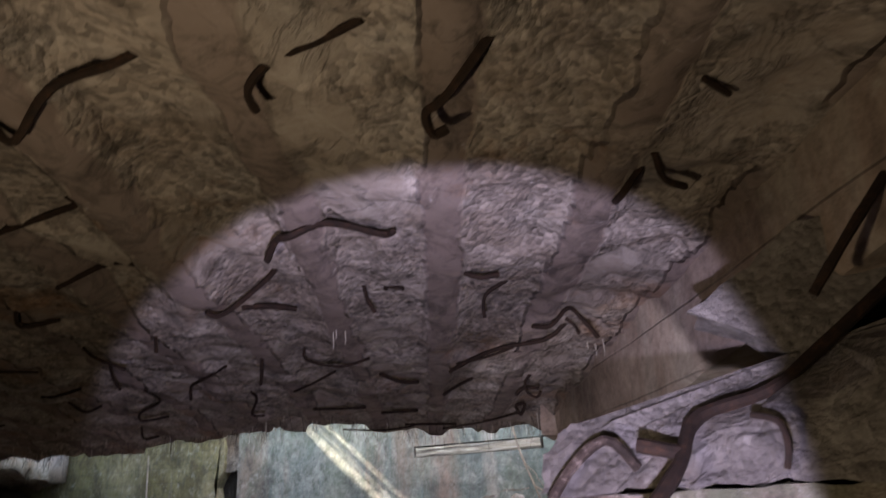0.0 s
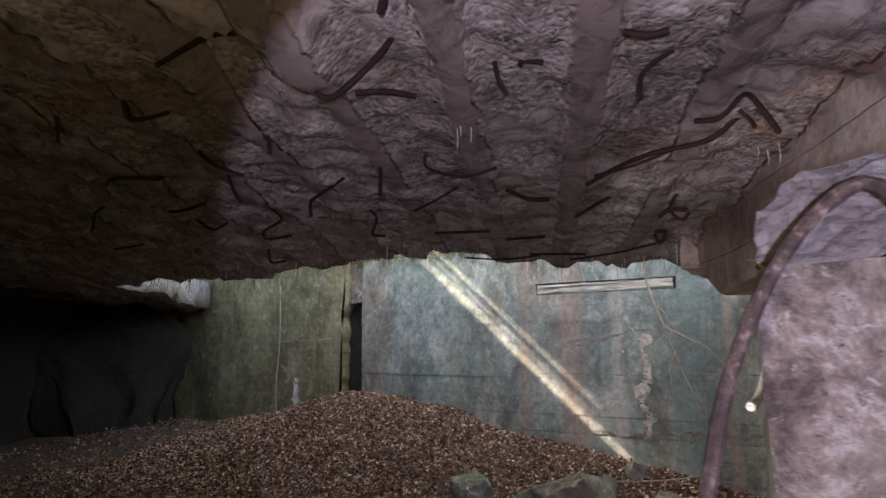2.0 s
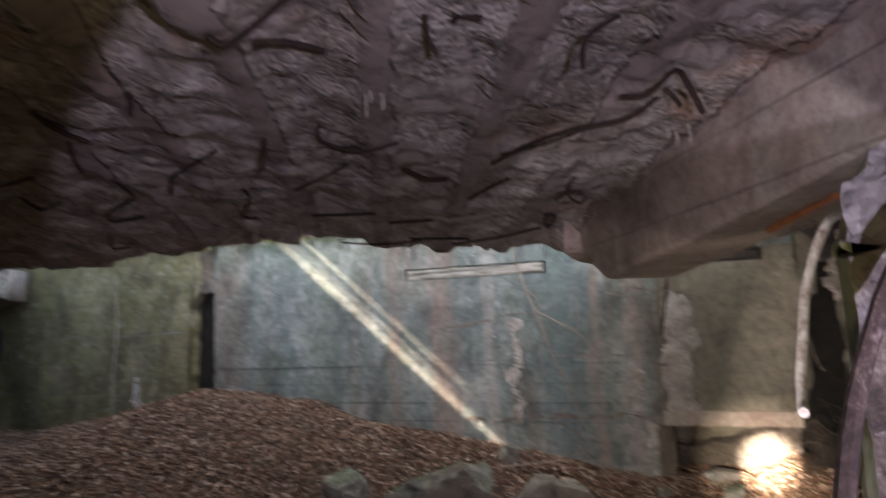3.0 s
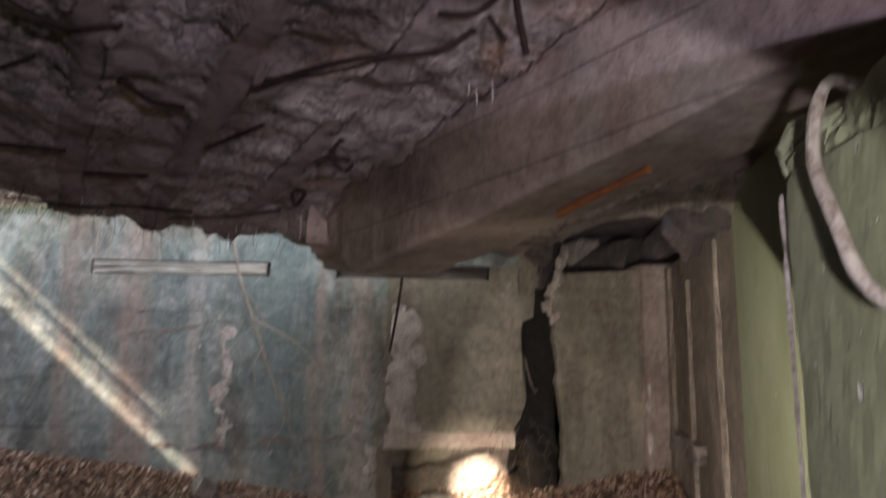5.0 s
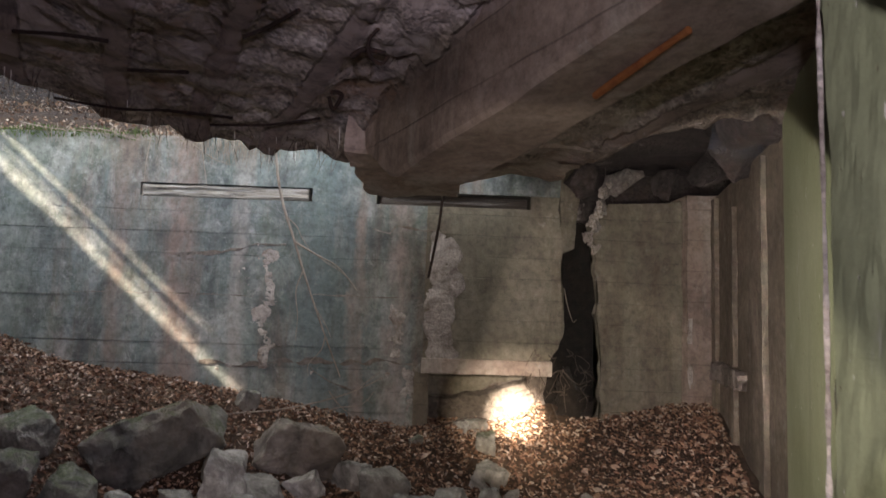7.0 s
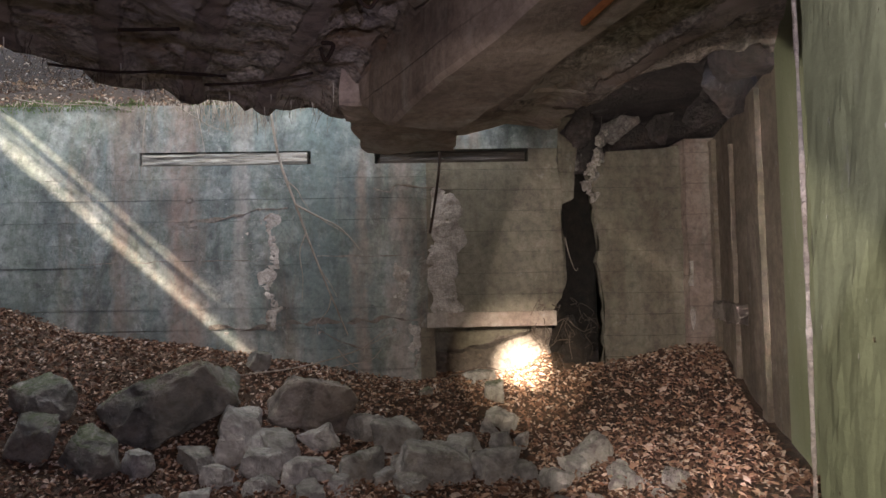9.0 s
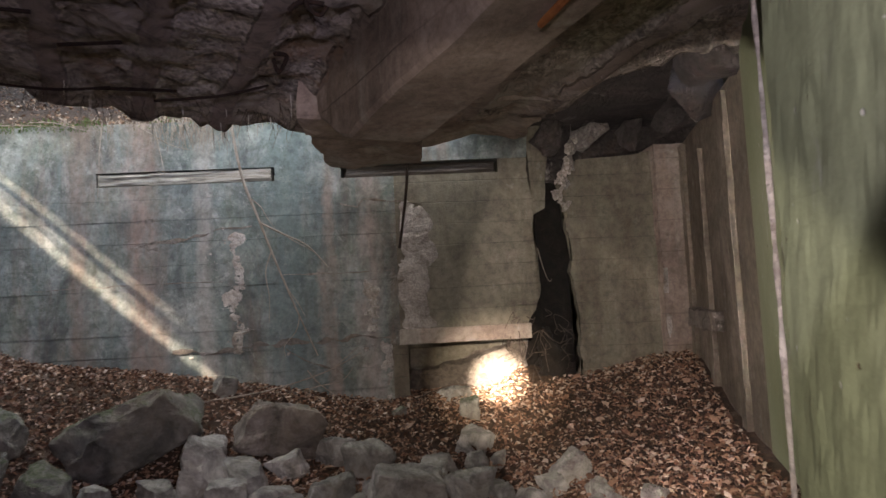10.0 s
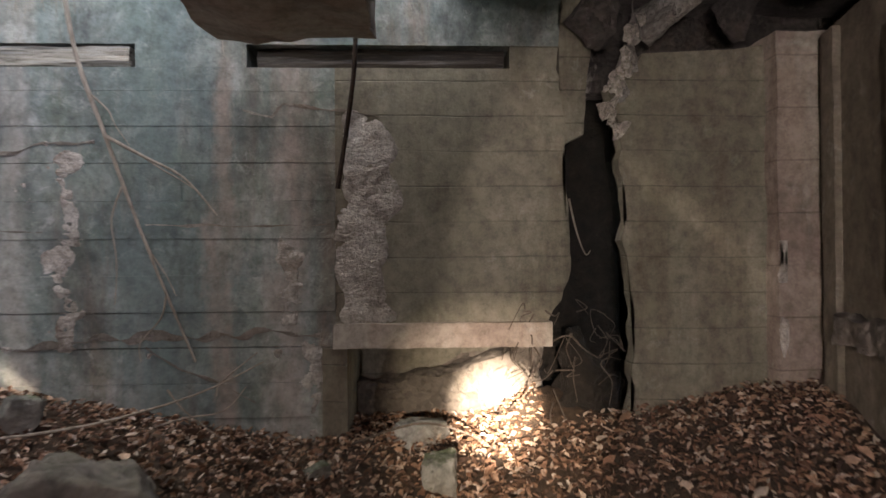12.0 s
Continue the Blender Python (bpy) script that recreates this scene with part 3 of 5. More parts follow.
def spall(points, seed, proud=0.009):
    """A rough patch where the skin of the wall has come off, given as an outline."""
    coarse = ragged(points + [points[0]], 0.05, 0.035, seed)
    poly = ragged(coarse, 0.014, 0.011, seed + 20)[:-1]
    bm = bmesh.new()
    ring = [bm.verts.new((x, Y0 + 0.004, z)) for x, z in poly]
    face = bm.faces.new(ring)
    bmesh.ops.inset_region(bm, faces=[face], thickness=0.008, depth=0.0)
    bmesh.ops.triangulate(bm, faces=bm.faces[:])
    for _ in range(5):
        long = [e for e in bm.edges if e.calc_length() > 0.05]
        if not long:
            break
        bmesh.ops.subdivide_edges(bm, edges=long, cuts=1)
        bmesh.ops.triangulate(bm, faces=bm.faces[:])
    rim = {v for e in bm.edges if e.is_boundary for v in e.verts}
    for v in bm.verts:
        if v not in rim:
            v.co.y -= proud + proud * 0.9 * noise.noise(v.co * 13 + Vector((seed, 0, 0))) + 0.009 * noise.noise(v.co * 34)
    part("spalled_patch", bm, SPALL, wall_north, "pale rough spalled concrete")


spall([(-2.78, 1.93), (-2.55, 1.93), (-2.60, 1.6), (-2.58, 1.35), (-2.66, 1.15), (-2.56, 0.95), (-2.60, 0.70), (-2.72, 0.72), (-2.70, 1.0), (-2.80, 1.25), (-2.71, 1.5), (-2.76, 1.75)], 1)
spall([(-1.02, 2.14), (-0.78, 2.12), (-0.70, 1.8), (-0.72, 1.45), (-0.78, 1.2), (-0.68, 0.89), (-1.06, 0.89), (-1.08, 1.2), (-1.02, 1.5), (-1.00, 1.8)], 2)
spall([(-1.42, 1.45), (-1.28, 1.30), (-1.24, 1.0), (-1.28, 0.84), (-1.40, 0.84), (-1.38, 1.05), (-1.44, 1.25)], 3)
spall([(-1.28, 0.78), (-1.16, 0.78), (-1.17, 0.2), (-1.25, 0.2)], 4)
spall([(-3.02, 1.72), (-2.86, 1.78), (-2.84, 1.62), (-2.98, 1.6)], 5, 0.006)
rnd = random.Random(61)
for x0, x1, z0, z1, count in ((-2.95, -2.45, 0.7, 2.0, 14), (-1.15, -0.6, 0.9, 2.2, 12), (-1.5, -1.15, 0.5, 1.6, 12), (-3.3, -1.2, 0.66, 0.80, 12)):
    for k in range(count):
        x, z, w = rnd.uniform(x0, x1), rnd.uniform(z0, z1), rnd.uniform(0.015, 0.05)
        spall([(x - w, z), (x, z + w * rnd.uniform(0.6, 2.0)), (x + w * 0.8, z), (x, z - w * rnd.uniform(0.5, 1.4))], 30 + k, 0.005)
spall([(-8.3, 1.25), (-8.15, 1.3), (-8.1, 0.7), (-8.25, 0.7)], 6, 0.008)


def pale_mark(points, y, seed):
    poly = ragged(points + [points[0]], 0.04, 0.02, seed)[:-1]
    part("pale_mark", plate(poly, y - 0.004, y + 0.02), SPALL, wall_north, "pale patch painted for a spot of sun")


# spots of sun on the pilaster edge, painted as pale patches
pale_mark([(1.565, 1.35), (1.60, 1.35), (1.60, 1.1), (1.565, 1.1)], Y0 - 0.215, 2)
pale_mark([(1.565, 0.90), (1.61, 0.88), (1.60, 0.68), (1.57, 0.66)], Y0 - 0.215, 3)


def fissure(points, width, seed):
    """A crack, laid on as a thin dark strip; the groove's shade is its colour."""
    top = ragged([(x, z + width / 2) for x, z in points], 0.05, width * 0.8, seed)
    low = ragged([(x, z - width / 2) for x, z in points], 0.05, width * 0.8, seed + 9)
    part("crack", plate(top + low[::-1], Y0 - 0.004, Y0 + 0.003), DARKRUB, wall_north)


fissure([(-3.3, 0.76), (-2.9, 0.74), (-2.4, 0.80), (-1.9, 0.79), (-1.45, 0.83), (-1.16, 0.80)], 0.036, 1)
fissure([(-3.65, 1.80), (-3.2, 1.86), (-2.8, 1.95), (-2.5, 1.97)], 0.022, 2)
fissure([(-1.62, 2.16), (-1.45, 2.12), (-1.38, 2.2), (-1.2, 2.17), (-0.95, 2.15), (-0.8, 2.12)], 0.012, 3)
fissure([(-4.6, 1.42), (-4.0, 1.43), (-3.4, 1.44), (-2.8, 1.43)], 0.009, 7)
fissure([(-2.2, 1.47), (-1.6, 1.46), (-1.1, 1.47)], 0.010, 8)
fissure([(-2.2, 0.74), (-2.0, 0.60), (-1.75, 0.52), (-1.55, 0.40)], 0.012, 4)
fissure([(-9.5, 1.9), (-8.8, 1.86), (-8.1, 1.88), (-7.35, 1.9)], 0.014, 6)

fissure([(-3.54, 2.06), (-3.46, 2.07)], 0.05, 11)
fissure([(-3.54, 1.77), (-3.42, 1.78)], 0.04, 12)

# side wall, slantwise to the far wall
def side_x(y):
    return 1.57 + 0.28 * (y - 8.12)


wall_east = structure(thing("wall_east", "", "wall", kind="structure"), "long side wall, brown concrete then worn green paint", "wall")
part("wall_panel", roughen(upright([(1.90, 9.3), (1.165, 6.4), (1.7, 6.4), (2.3, 9.3)], -0.3, 2.55), 0.008, 4, 3, 0.25), SIDE, wall_east)
part("wall_panel", upright([(1.15, 6.42), (0.23, 3.52), (0.9, 3.52), (1.7, 6.42)], -0.3, 2.75), GREEN, wall_east, "worn pale green painted wall panel")
for y0, y1, z1 in ((8.66, 8.84, 2.52), (7.86, 8.02, 2.3), (6.9, 7.02, 2.5)):
    part("wall_rib", roughen(upright([(1.165 + 0.2534 * (y - 6.4) + d, y) for y, d in ((y0, -0.045), (y0, 0.05), (y1, 0.05), (y1, -0.045))], -0.2, z1), 0.01, 6, 2, 0.12), SIDE, wall_east, "worn vertical rib of brown concrete")
part("ledge", roughen(upright([(1.60, 8.55), (1.38, 7.55), (1.53, 7.55), (1.75, 8.55)], 0.80, 0.95), 0.035, 8, 3, 0.05), DARKRUB, wall_east, "crumbled ledge of dark rubble")
structure(part("wall_south", slab(-14, 3, -3.0, -2.7, -0.5, 3.6), DARKRUB), "dark rough closing wall behind the walker", "wall")
structure(part("wall_southeast", slab(2.4, 2.7, -2.7, 9.8, -0.5, 3.6), DARKRUB), "dark rough closing wall", "wall")
# closing wall, coloured near-black for the shade at this end
structure(part("wall_west", roughen(slab(-12.6, -12.2, -2.7, 9.19, -0.5, 3.6), 0.12, 1.2, 3, 0.5), SHADEEARTH), "rough closing wall at the collapsed end, painted near-black for shade", "wall")

EDGE = [(-13, 9.15), (-10.3, 9.15), (-9.0, 6.6), (-8, 6.4), (-6.5, 6.75), (-5.1, 6.6), (-4.2, 6.5), (-3.7, 6.3), (-3.4, 6.95), (-2.7, 7.35), (-2.3, 7.7), (-1.9, 7.6), (-1.5, 7.5), (-0.9, 7.5), (-0.2, 7.65), (0.3, 7.5), (0.75, 6.7), (1.2, 6.3), (2.4, 6.0)]


def ceiling_height(x, y):
    z = 2.93 - 0.085 * (max(y, 0.5) - 3.4)
    u = x * 0.909 + y * 0.417 + 0.05 * noise.noise((x * 1.3, y * 1.3, 5))
    k = abs((u - 0.46 + 0.275) % 0.55 - 0.275)
    rib = (1 - smoothstep(0.06, 0.10, k)) * smoothstep(-0.15, 0.1, noise.noise((x * 0.7, y * 0.7, 15)) + 0.25)
    n1 = noise.fractal((x * 1.5, y * 1.5, 2.0), 1.0, 2.0, 3)
    n2 = noise.fractal((x * 5.5, y * 5.5, 8.0), 0.8, 2.1, 4)
    n3 = noise.noise((x * 19, y * 19, 4.0))
    rough = 0.05 + 0.055 * n1 + 0.046 * n2 + 0.019 * n3
    left = smoothstep(-1.5, -4.0, x)
    rough += left * 0.05 * noise.noise((x * 2.6, y * 2.6, 11))
    rough = rough * (1 - rib * (1 - 0.75 * left)) + rib * 0.012 * n1
    z -= 0.09 * smoothstep(-0.87, -0.78, u) * smoothstep(-0.47, -0.57, u) * smoothstep(3.6, 3.1, y) * (1 + 0.25 * n1)
    z += 0.13 * smoothstep(-1.25, -1.1, u) * smoothstep(-0.74, -0.86, u) * smoothstep(2.0, 2.3, y) * smoothstep(3.45, 3.1, y)
    return z + rough


def ceiling():
    step = 0.055
    nx, ny = int(15.4 / step), int(12.0 / step)
    low, faces = [], []
    for i in range(nx + 1):
        x = -13 + 15.4 * i / nx
        end = along(EDGE, x) + 0.14 * noise.noise((x * 2.3, 0, 6)) + 0.07 * noise.noise((x * 9, 3, 6))
        for j in range(ny + 1):
            y = -2.8 + (end + 2.8) * j / ny
            low.append((x, y, ceiling_height(x, y) - 0.10 * smoothstep(0.9, 0.0, end - y) * (0.6 + 0.8 * noise.noise((x * 3, y, 1)))))
    m = ny + 1
    for i in range(nx):
        for j in range(ny):
            a = i * m + j
            faces.append((a, a + 1, a + m + 1, a + m))
    n = len(low)
    verts = list(low)
    rim_top = []
    for i in range(nx + 1):
        x, y, z = low[i * m + ny]
        verts.append((x, y + 0.06 * noise.noise((x * 6, 1, 2)), z + 0.45))
        verts.append((x, -2.8, z + 0.6))
    for i in range(nx):
        a, b = i * m + ny, (i + 1) * m + ny
        t, s = n + 2 * i, n + 2 * (i + 1)
        faces.append((a, t, s, b))
        faces.append((t, t + 1, s + 1, s))
    me = bpy.data.meshes.new("ceiling")
    me.from_pydata(verts, [], faces)
    me.polygons.foreach_set("use_smooth", [True] * len(me.polygons))
    me.materials.append(CEIL)
    return structure(new("ceiling", me), "broken ribbed concrete ceiling with exposed aggregate and rust", "ceiling")


ceiling()
structure(part("ceiling_east", roughen(slab(-0.35, 2.6, 7.1, 10.6, 2.95, 3.4), 0.09, 1.5, 4, 0.3), SHADERUB), "dark remaining roof slab over the corner", "ceiling")


def beam():
    """Deep beam that follows the ribs and sinks with the ceiling."""
    ob = structure(thing("beam", "", "beam", kind="structure"), "heavy stained concrete ceiling beam with a broken end", "beam")
    way = Vector((0.417, -0.909, 0.1))
    side = Vector((0.909, 0.417, 0)) * 0.5
    a = Vector((-1.30, 6.50, 2.16))
    b = a + way * 5.0
    bm = bmesh.new()
    rows = []
    for i in range(-5, 41):
        p = a.lerp(b, i / 40)
        lift = 0.42 * max(0, -i / 5) ** 1.3
        row = []
        for q in (Vector((0, 0, 0.75)), Vector((0, 0, 0.45)), Vector((0, 0, 0.03 + lift)), Vector((0.02, 0.01, lift)), side * 0.5 + Vector((0, 0, lift)), side - Vector((0.02, 0.01, -lift)), side + Vector((0, 0, 0.03 + lift)), side + Vector((0, 0, 0.45)), side + Vector((0, 0, 0.75))):
            v = p + q
            v += noise.noise_vector(v * 5) * 0.010 + noise.noise_vector(v * 1.2) * 0.018
            if i <= 0:
                v += noise.noise_vector(v * 9) * 0.03
            row.append(bm.verts.new(v))
        rows.append(row)
    for r, t in zip(rows, rows[1:]):
        for k in range(8):
            bm.faces.new((r[k], r[k + 1], t[k + 1], t[k]))
    bm.faces.new(rows[0])
    part("beam_body", bm, BEAM, ob)
    return ob


beam()

structure(part("slab_fragment", roughen(slab(-1.66, -0.80, 7.0, 8.72, 2.42, 2.9), 0.05, 3.2, 9, 0.14), BEAM), "brown broken slab end hanging close to the far wall", "ceiling")

structure(part("slab_fragment", roughen(slab(-0.86, 0.12, 7.25, 8.35, 2.56, 2.95), 0.07, 2.6, 5, 0.14), BEAM), "brown broken slab end beside the wide crack", "ceiling")

# added sheets that block the sun, slit to shape its streaks on the wall
def cliff():
    ob = structure(thing("cliff", "", "cliff", kind="structure"), "added sun block above the collapsed end, slit for thin sun streaks", "cliff")
    def sheet(poly):
        bm = bmesh.new()
        a = [bm.verts.new((-11.2, y, z)) for y, z in poly]
        b = [bm.verts.new((-11.22, y, z)) for y, z in poly]
        bmesh.ops.triangulate(bm, faces=[bm.faces.new(a), bm.faces.new(b[::-1])])
        for i in range(len(poly)):
            j = (i + 1) % len(poly)
            bm.faces.new((a[i], a[j], b[j], b[i]))
        part("cliff_face", bm, SOIL, ob)
    sheet([(-2.7, 2.6), (4.62, 2.6), (4.62, 16.0), (-2.7, 16.0)])
    sheet([(4.62, 2.6), (4.98, 2.6), (4.98, 12.468), (4.8, 12.466), (4.62, 12.474)])
    sheet([(4.62, 12.50), (4.8, 12.505), (4.98, 12.495), (4.98, 16.0), (4.62, 16.0)])
    sheet([(4.98, 2.6), (6.22, 2.6), (6.22, 16.0), (4.98, 16.0)])
    sheet([(7.5, 2.6), (16.0, 2.6), (16.0, 16.0), (7.5, 16.0)])
    sheet([(6.22, 2.6), (7.5, 2.6), (7.5, 7.74), (7.3, 7.79), (7.1, 7.76), (6.9, 7.80), (6.7, 7.78), (6.5, 7.81), (6.22, 7.84)])
    sheet([(6.22, 7.91), (6.5, 7.93), (6.75, 7.92), (7.0, 7.96), (7.2, 7.94), (7.5, 7.98), (7.5, 8.00), (7.0, 7.99), (6.5, 7.96), (6.22, 7.95)])
    sheet([(6.4, 7.99), (6.6, 8.02), (7.0, 8.04), (7.5, 8.06), (7.5, 8.14), (7.3, 8.10), (7.0, 8.13), (6.75, 8.16), (6.6, 8.14), (6.22, 8.2), (6.22, 7.97)])
    sheet([(6.22, 8.2), (6.7, 8.20), (6.95, 8.23), (7.15, 8.20), (7.5, 8.27), (7.5, 16.0), (6.22, 16.0)])


cliff()


def bank_height(y):
    return 2.98 + 0.55 * smoothstep(9.25, 10.3, y) + 0.06 * max(0.0, y - 9.6) ** 2


def bank():
    """Earth bank behind and above the far wall."""
    bm = bmesh.new()
    nx, ny = 110, 16
    rows = []
    for i in range(nx + 1):
        row = []
        for j in range(ny + 1):
            x, y = -16 + 20 * i / nx, 9.25 + 0.25 * j + 0.03 * j * j
            z = bank_height(y)
            z += 0.06 * noise.noise((x * 2.2, y * 2.2, 0)) + 0.03 * noise.noise((x * 7, y * 7, 0))
            row.append(bm.verts.new((x, y, z)))
        rows.append(row)
    for r, t in zip(rows, rows[1:]):
        for k in range(ny):
            bm.faces.new((r[k], r[k + 1], t[k + 1], t[k]))
    return structure(part("bank", bm, SOIL, smooth=True), "leaf-strewn earth bank above the far wall", "ground")


bank()
# added backing that paints the dark hole above the corner panel
structure(part("wall_back", roughen(slab(0.3, 2.6, 9.75, 9.95, 2.4, 3.1), 0.05, 3, 8, 0.15), SHADERUB), "dark backing added behind the hole over the corner", "wall")

# unseen block added to keep sky light out of gap and crack
structure(part("earth_behind", slab(-14, 3.2, 10.6, 10.9, -1.0, 3.6), SHADEEARTH), "added block that stops sky light behind the far wall", "ground")

# ---- timbers in the wall slots ----
def timber(x0, x1, y, material, label, seed):
    n = 36
    bm = bmesh.new()
    rows = []
    for i in range(n + 1):
        x = x0 + (x1 - x0) * i / n
        row = []
        for dy, z in ((0, 2.43), (-0.012, 2.46), (-0.004, 2.49), (-0.014, 2.52), (0, 2.548), (0.1, 2.548), (0.1, 2.43)):
            p = Vector((x, y + dy, z))
            row.append(bm.verts.new(p + Vector((0, noise.noise((x * 3, z * 40, seed)) * 0.022, noise.noise((x * 4, z * 9, seed + 5)) * 0.016))))
        rows.append(row)
    for r, t in zip(rows, rows[1:]):
        for k in range(7):
            bm.faces.new((r[k], r[(k + 1) % 7], t[(k + 1) % 7], t[k]))
    bm.faces.new(rows[0])
    bm.faces.new(rows[-1][::-1])
    ob = part("timber", bm, material)
    return tagged(ob, label, "timber", "timbers set in the wall")


timber(-3.99, -2.30, Y0 + 0.02, TIMBER, "weathered grey timber baulk set in a wall slot", 1)
timber(-1.55, -0.03, Y0 + 0.07, DARKTIMBER, "dark split timber baulk deep in a wall slot", 2)
# added backing sheet, so daylight does not show through the slots
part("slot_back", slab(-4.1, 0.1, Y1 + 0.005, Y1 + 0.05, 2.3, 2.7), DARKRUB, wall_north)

# ---- broken pier beside the path ----
def pier():
    ob = thing("concrete_pier", "broken concrete pier with pale face and green painted flank", "pier", at=(0.2, 3.1, 0))
    plan = [(-0.553, 2.70), (0.95, 2.58), (0.95, 3.45), (-0.40, 3.47)]
    bm = bmesh.new()
    rows = []
    line = []
    for (a, b) in zip(plan, plan[1:] + plan[:1]):
        for k in range(44):
            line.append(Vector((a[0] + (b[0] - a[0]) * k / 44, a[1] + (b[1] - a[1]) * k / 44, 0)))
    for j in range(61):
        z = -0.2 + 2.2 * j / 60
        row = []
        for p in line:
            v = Vector((p.x, p.y, z))
            corner = min((Vector((*c, 0)) - p).length for c in plan)
            chip = max(0.0, 0.05 - corner) * (0.3 + 0.8 * abs(noise.noise((p.x, p.y, z * 6))))
            v += (Vector((0.2, 3.1, 0)) - p).normalized() * chip
            v += noise.noise_vector(v * 3) * 0.006 + noise.noise_vector(v * 22) * 0.004
            if j == 60:
                v.z += 0.02 * noise.noise(v * 12)
            row.append(bm.verts.new(v))
        rows.append(row)
    n = len(line)
    for r, t in zip(rows, rows[1:]):
        for k in range(n):
            f = bm.faces.new((r[k], r[(k + 1) % n], t[(k + 1) % n], t[k]))
            f.material_index = 1 if k >= 132 else 0
    bm.faces.new(rows[-1])
    body = part("pier_body", bm, PIERFACE, ob)
    body.data.materials.append(GREEN)
    top = bmesh.new()
    rows = []
    for j in range(15):
        row = []
        for p in line:
            s = j / 14
            q = p.lerp(Vector((0.2, 3.08, 0)), 0.01 + 0.06 * s + 0.25 * max(0, s - 0.6))
            height = 0.15 + 0.08 * noise.noise((p.x * 2.6, p.y * 2.6, 5)) + 0.28 * smoothstep(-0.2, 0.9, p.x)
            v = Vector((q.x, q.y, 2.005 + s * height))
            v += noise.noise_vector(v * 7) * 0.026 + noise.noise_vector(v * 17) * 0.022 + noise.noise_vector(v * 40) * 0.012
            row.append(top.verts.new(v))
        rows.append(row)
    for r, t in zip(rows, rows[1:]):
        for k in range(n):
            f = top.faces.new((r[k], r[(k + 1) % n], t[(k + 1) % n], t[k]))
            f.material_index = 1 if k >= 132 else 0
    f = top.faces.new(rows[-1])
    r = bmesh.ops.poke(top, faces=[f])
    for v in r["verts"]:
        v.co.z += 0.08
    head = part("broken_top", top, BROKEN, ob, "shattered pale concrete head of the pier")
    head.data.materials.append(GREEN)
    part("worn_edge", tube([(-0.398, 3.458, 0.0), (-0.400, 3.460, 0.7), (-0.397, 3.458, 1.3), (-0.399, 3.460, 1.98)], 0.0042, 6, 1, 0.7, 14), SPALL, ob, "thin pale strip along the pier corner")
    part("rebar_loop", tube([(-0.40, 3.22, 2.10), (-0.45, 3.225, 2.115), (-0.49, 3.21, 2.06), (-0.53, 3.17, 1.96), (-0.555, 3.1, 1.86), (-0.575, 3.04, 1.78), (-0.585, 2.98, 1.735), (-0.592, 2.92, 1.722)], 0.0108, 9, 0.9, 0.2), PIPE, ob, "curved pale painted bar with rust spots")
    spot = roughen(plate(ragged([(-0.31, 2.0), (-0.22, 2.0), (-0.215, 1.95), (-0.18, 1.90), (-0.165, 1.83), (-0.19, 1.82), (-0.25, 1.89), (-0.31, 1.92), (-0.31, 2.0)], 0.02, 0.008, 4)[:-1], 2.660, 2.70), 0.002, 9, 4)
    part("bare_patch", spot, SPALL, ob, "white patch of bare lime plaster")
    part("rebar", tube([(-0.62, 2.55, 1.55), (-0.57, 2.58, 1.80), (-0.47, 2.62, 2.02), (-0.35, 2.66, 2.13), (-0.28, 2.70, 2.06)], 0.014, 8, 1, 0.15), RUSTPALE, ob, "curved rusted bar with flakes of pale paint")
    part("rebar", tube([(-0.236, 2.402, 1.962), (-0.17, 2.58, 2.06), (-0.124, 2.739, 2.171), (0.053, 2.80, 2.225), (0.20, 2.90, 2.33), (0.44, 3.02, 2.52)], 0.0175, 8, 1, 0.2), RUST, ob, "thick rusted bar bent out of the broken head")
    part("rebar", tube([(0.19, 2.70, 2.43), (0.30, 2.70, 2.57), (0.42, 2.76, 2.72)], 0.013, 8, 1, 0.15), RUST, ob)
    part("rebar", tube([(-0.26, 2.60, 2.11), (-0.22, 2.60, 2.10), (-0.165, 2.62, 2.085)], 0.018, 8, 1, 0.15), RUST, ob)
    part("rebar", tube([(0.0, 2.66, 2.16), (0.05, 2.62, 2.14), (0.06, 2.60, 2.09), (0.05, 2.62, 2.04)], 0.008, 7, 1, 0.15), RUST, ob)
    return ob


pier()

def chunk(name, at, size, seed, material, label, category, turn=0, group="", facets=9, tilt=0.0, boxy=False):
    ob = part(name, rock_mesh(seed, *size, facets, boxy), material)
    ob.matrix_world = pose(*at, tilt * 0.4, tilt, turn)
    return tagged(ob, label, category, group)


fallen = roughen(plate([(-0.11, 2.51), (0.09, 2.62), (0.22, 2.72), (0.43, 2.73), (0.52, 2.86), (0.68, 2.80), (0.60, 2.50), (0.36, 2.48), (0.17, 2.31), (0.04, 2.42)], 3.02, 3.36), 0.025, 6, 21, 0.07)
tagged(part("concrete_chunk", fallen, BROKEN), "large pale broken concrete slab lying on the pier", "rubble")

# ---- stones on the floor ----
def stone(x, y, size, seed, material=STONE, label="pale broken concrete stone among dead leaves", flat=0.6, sink=0.25, turn=None, tilt=None):
    w = size
    z = ground_height(x, y) + w * flat * (0.5 - sink) * 0.9
    w *= 0.92
    tilt = (seed * 31 % 50 - 25) if tilt is None else tilt
    chunk("stone", (x, y, z), (w, w * 0.75, w * flat), seed, material, label, "stone", seed * 47 % 180 if turn is None else turn, "stones on the floor", 9, tilt, True)


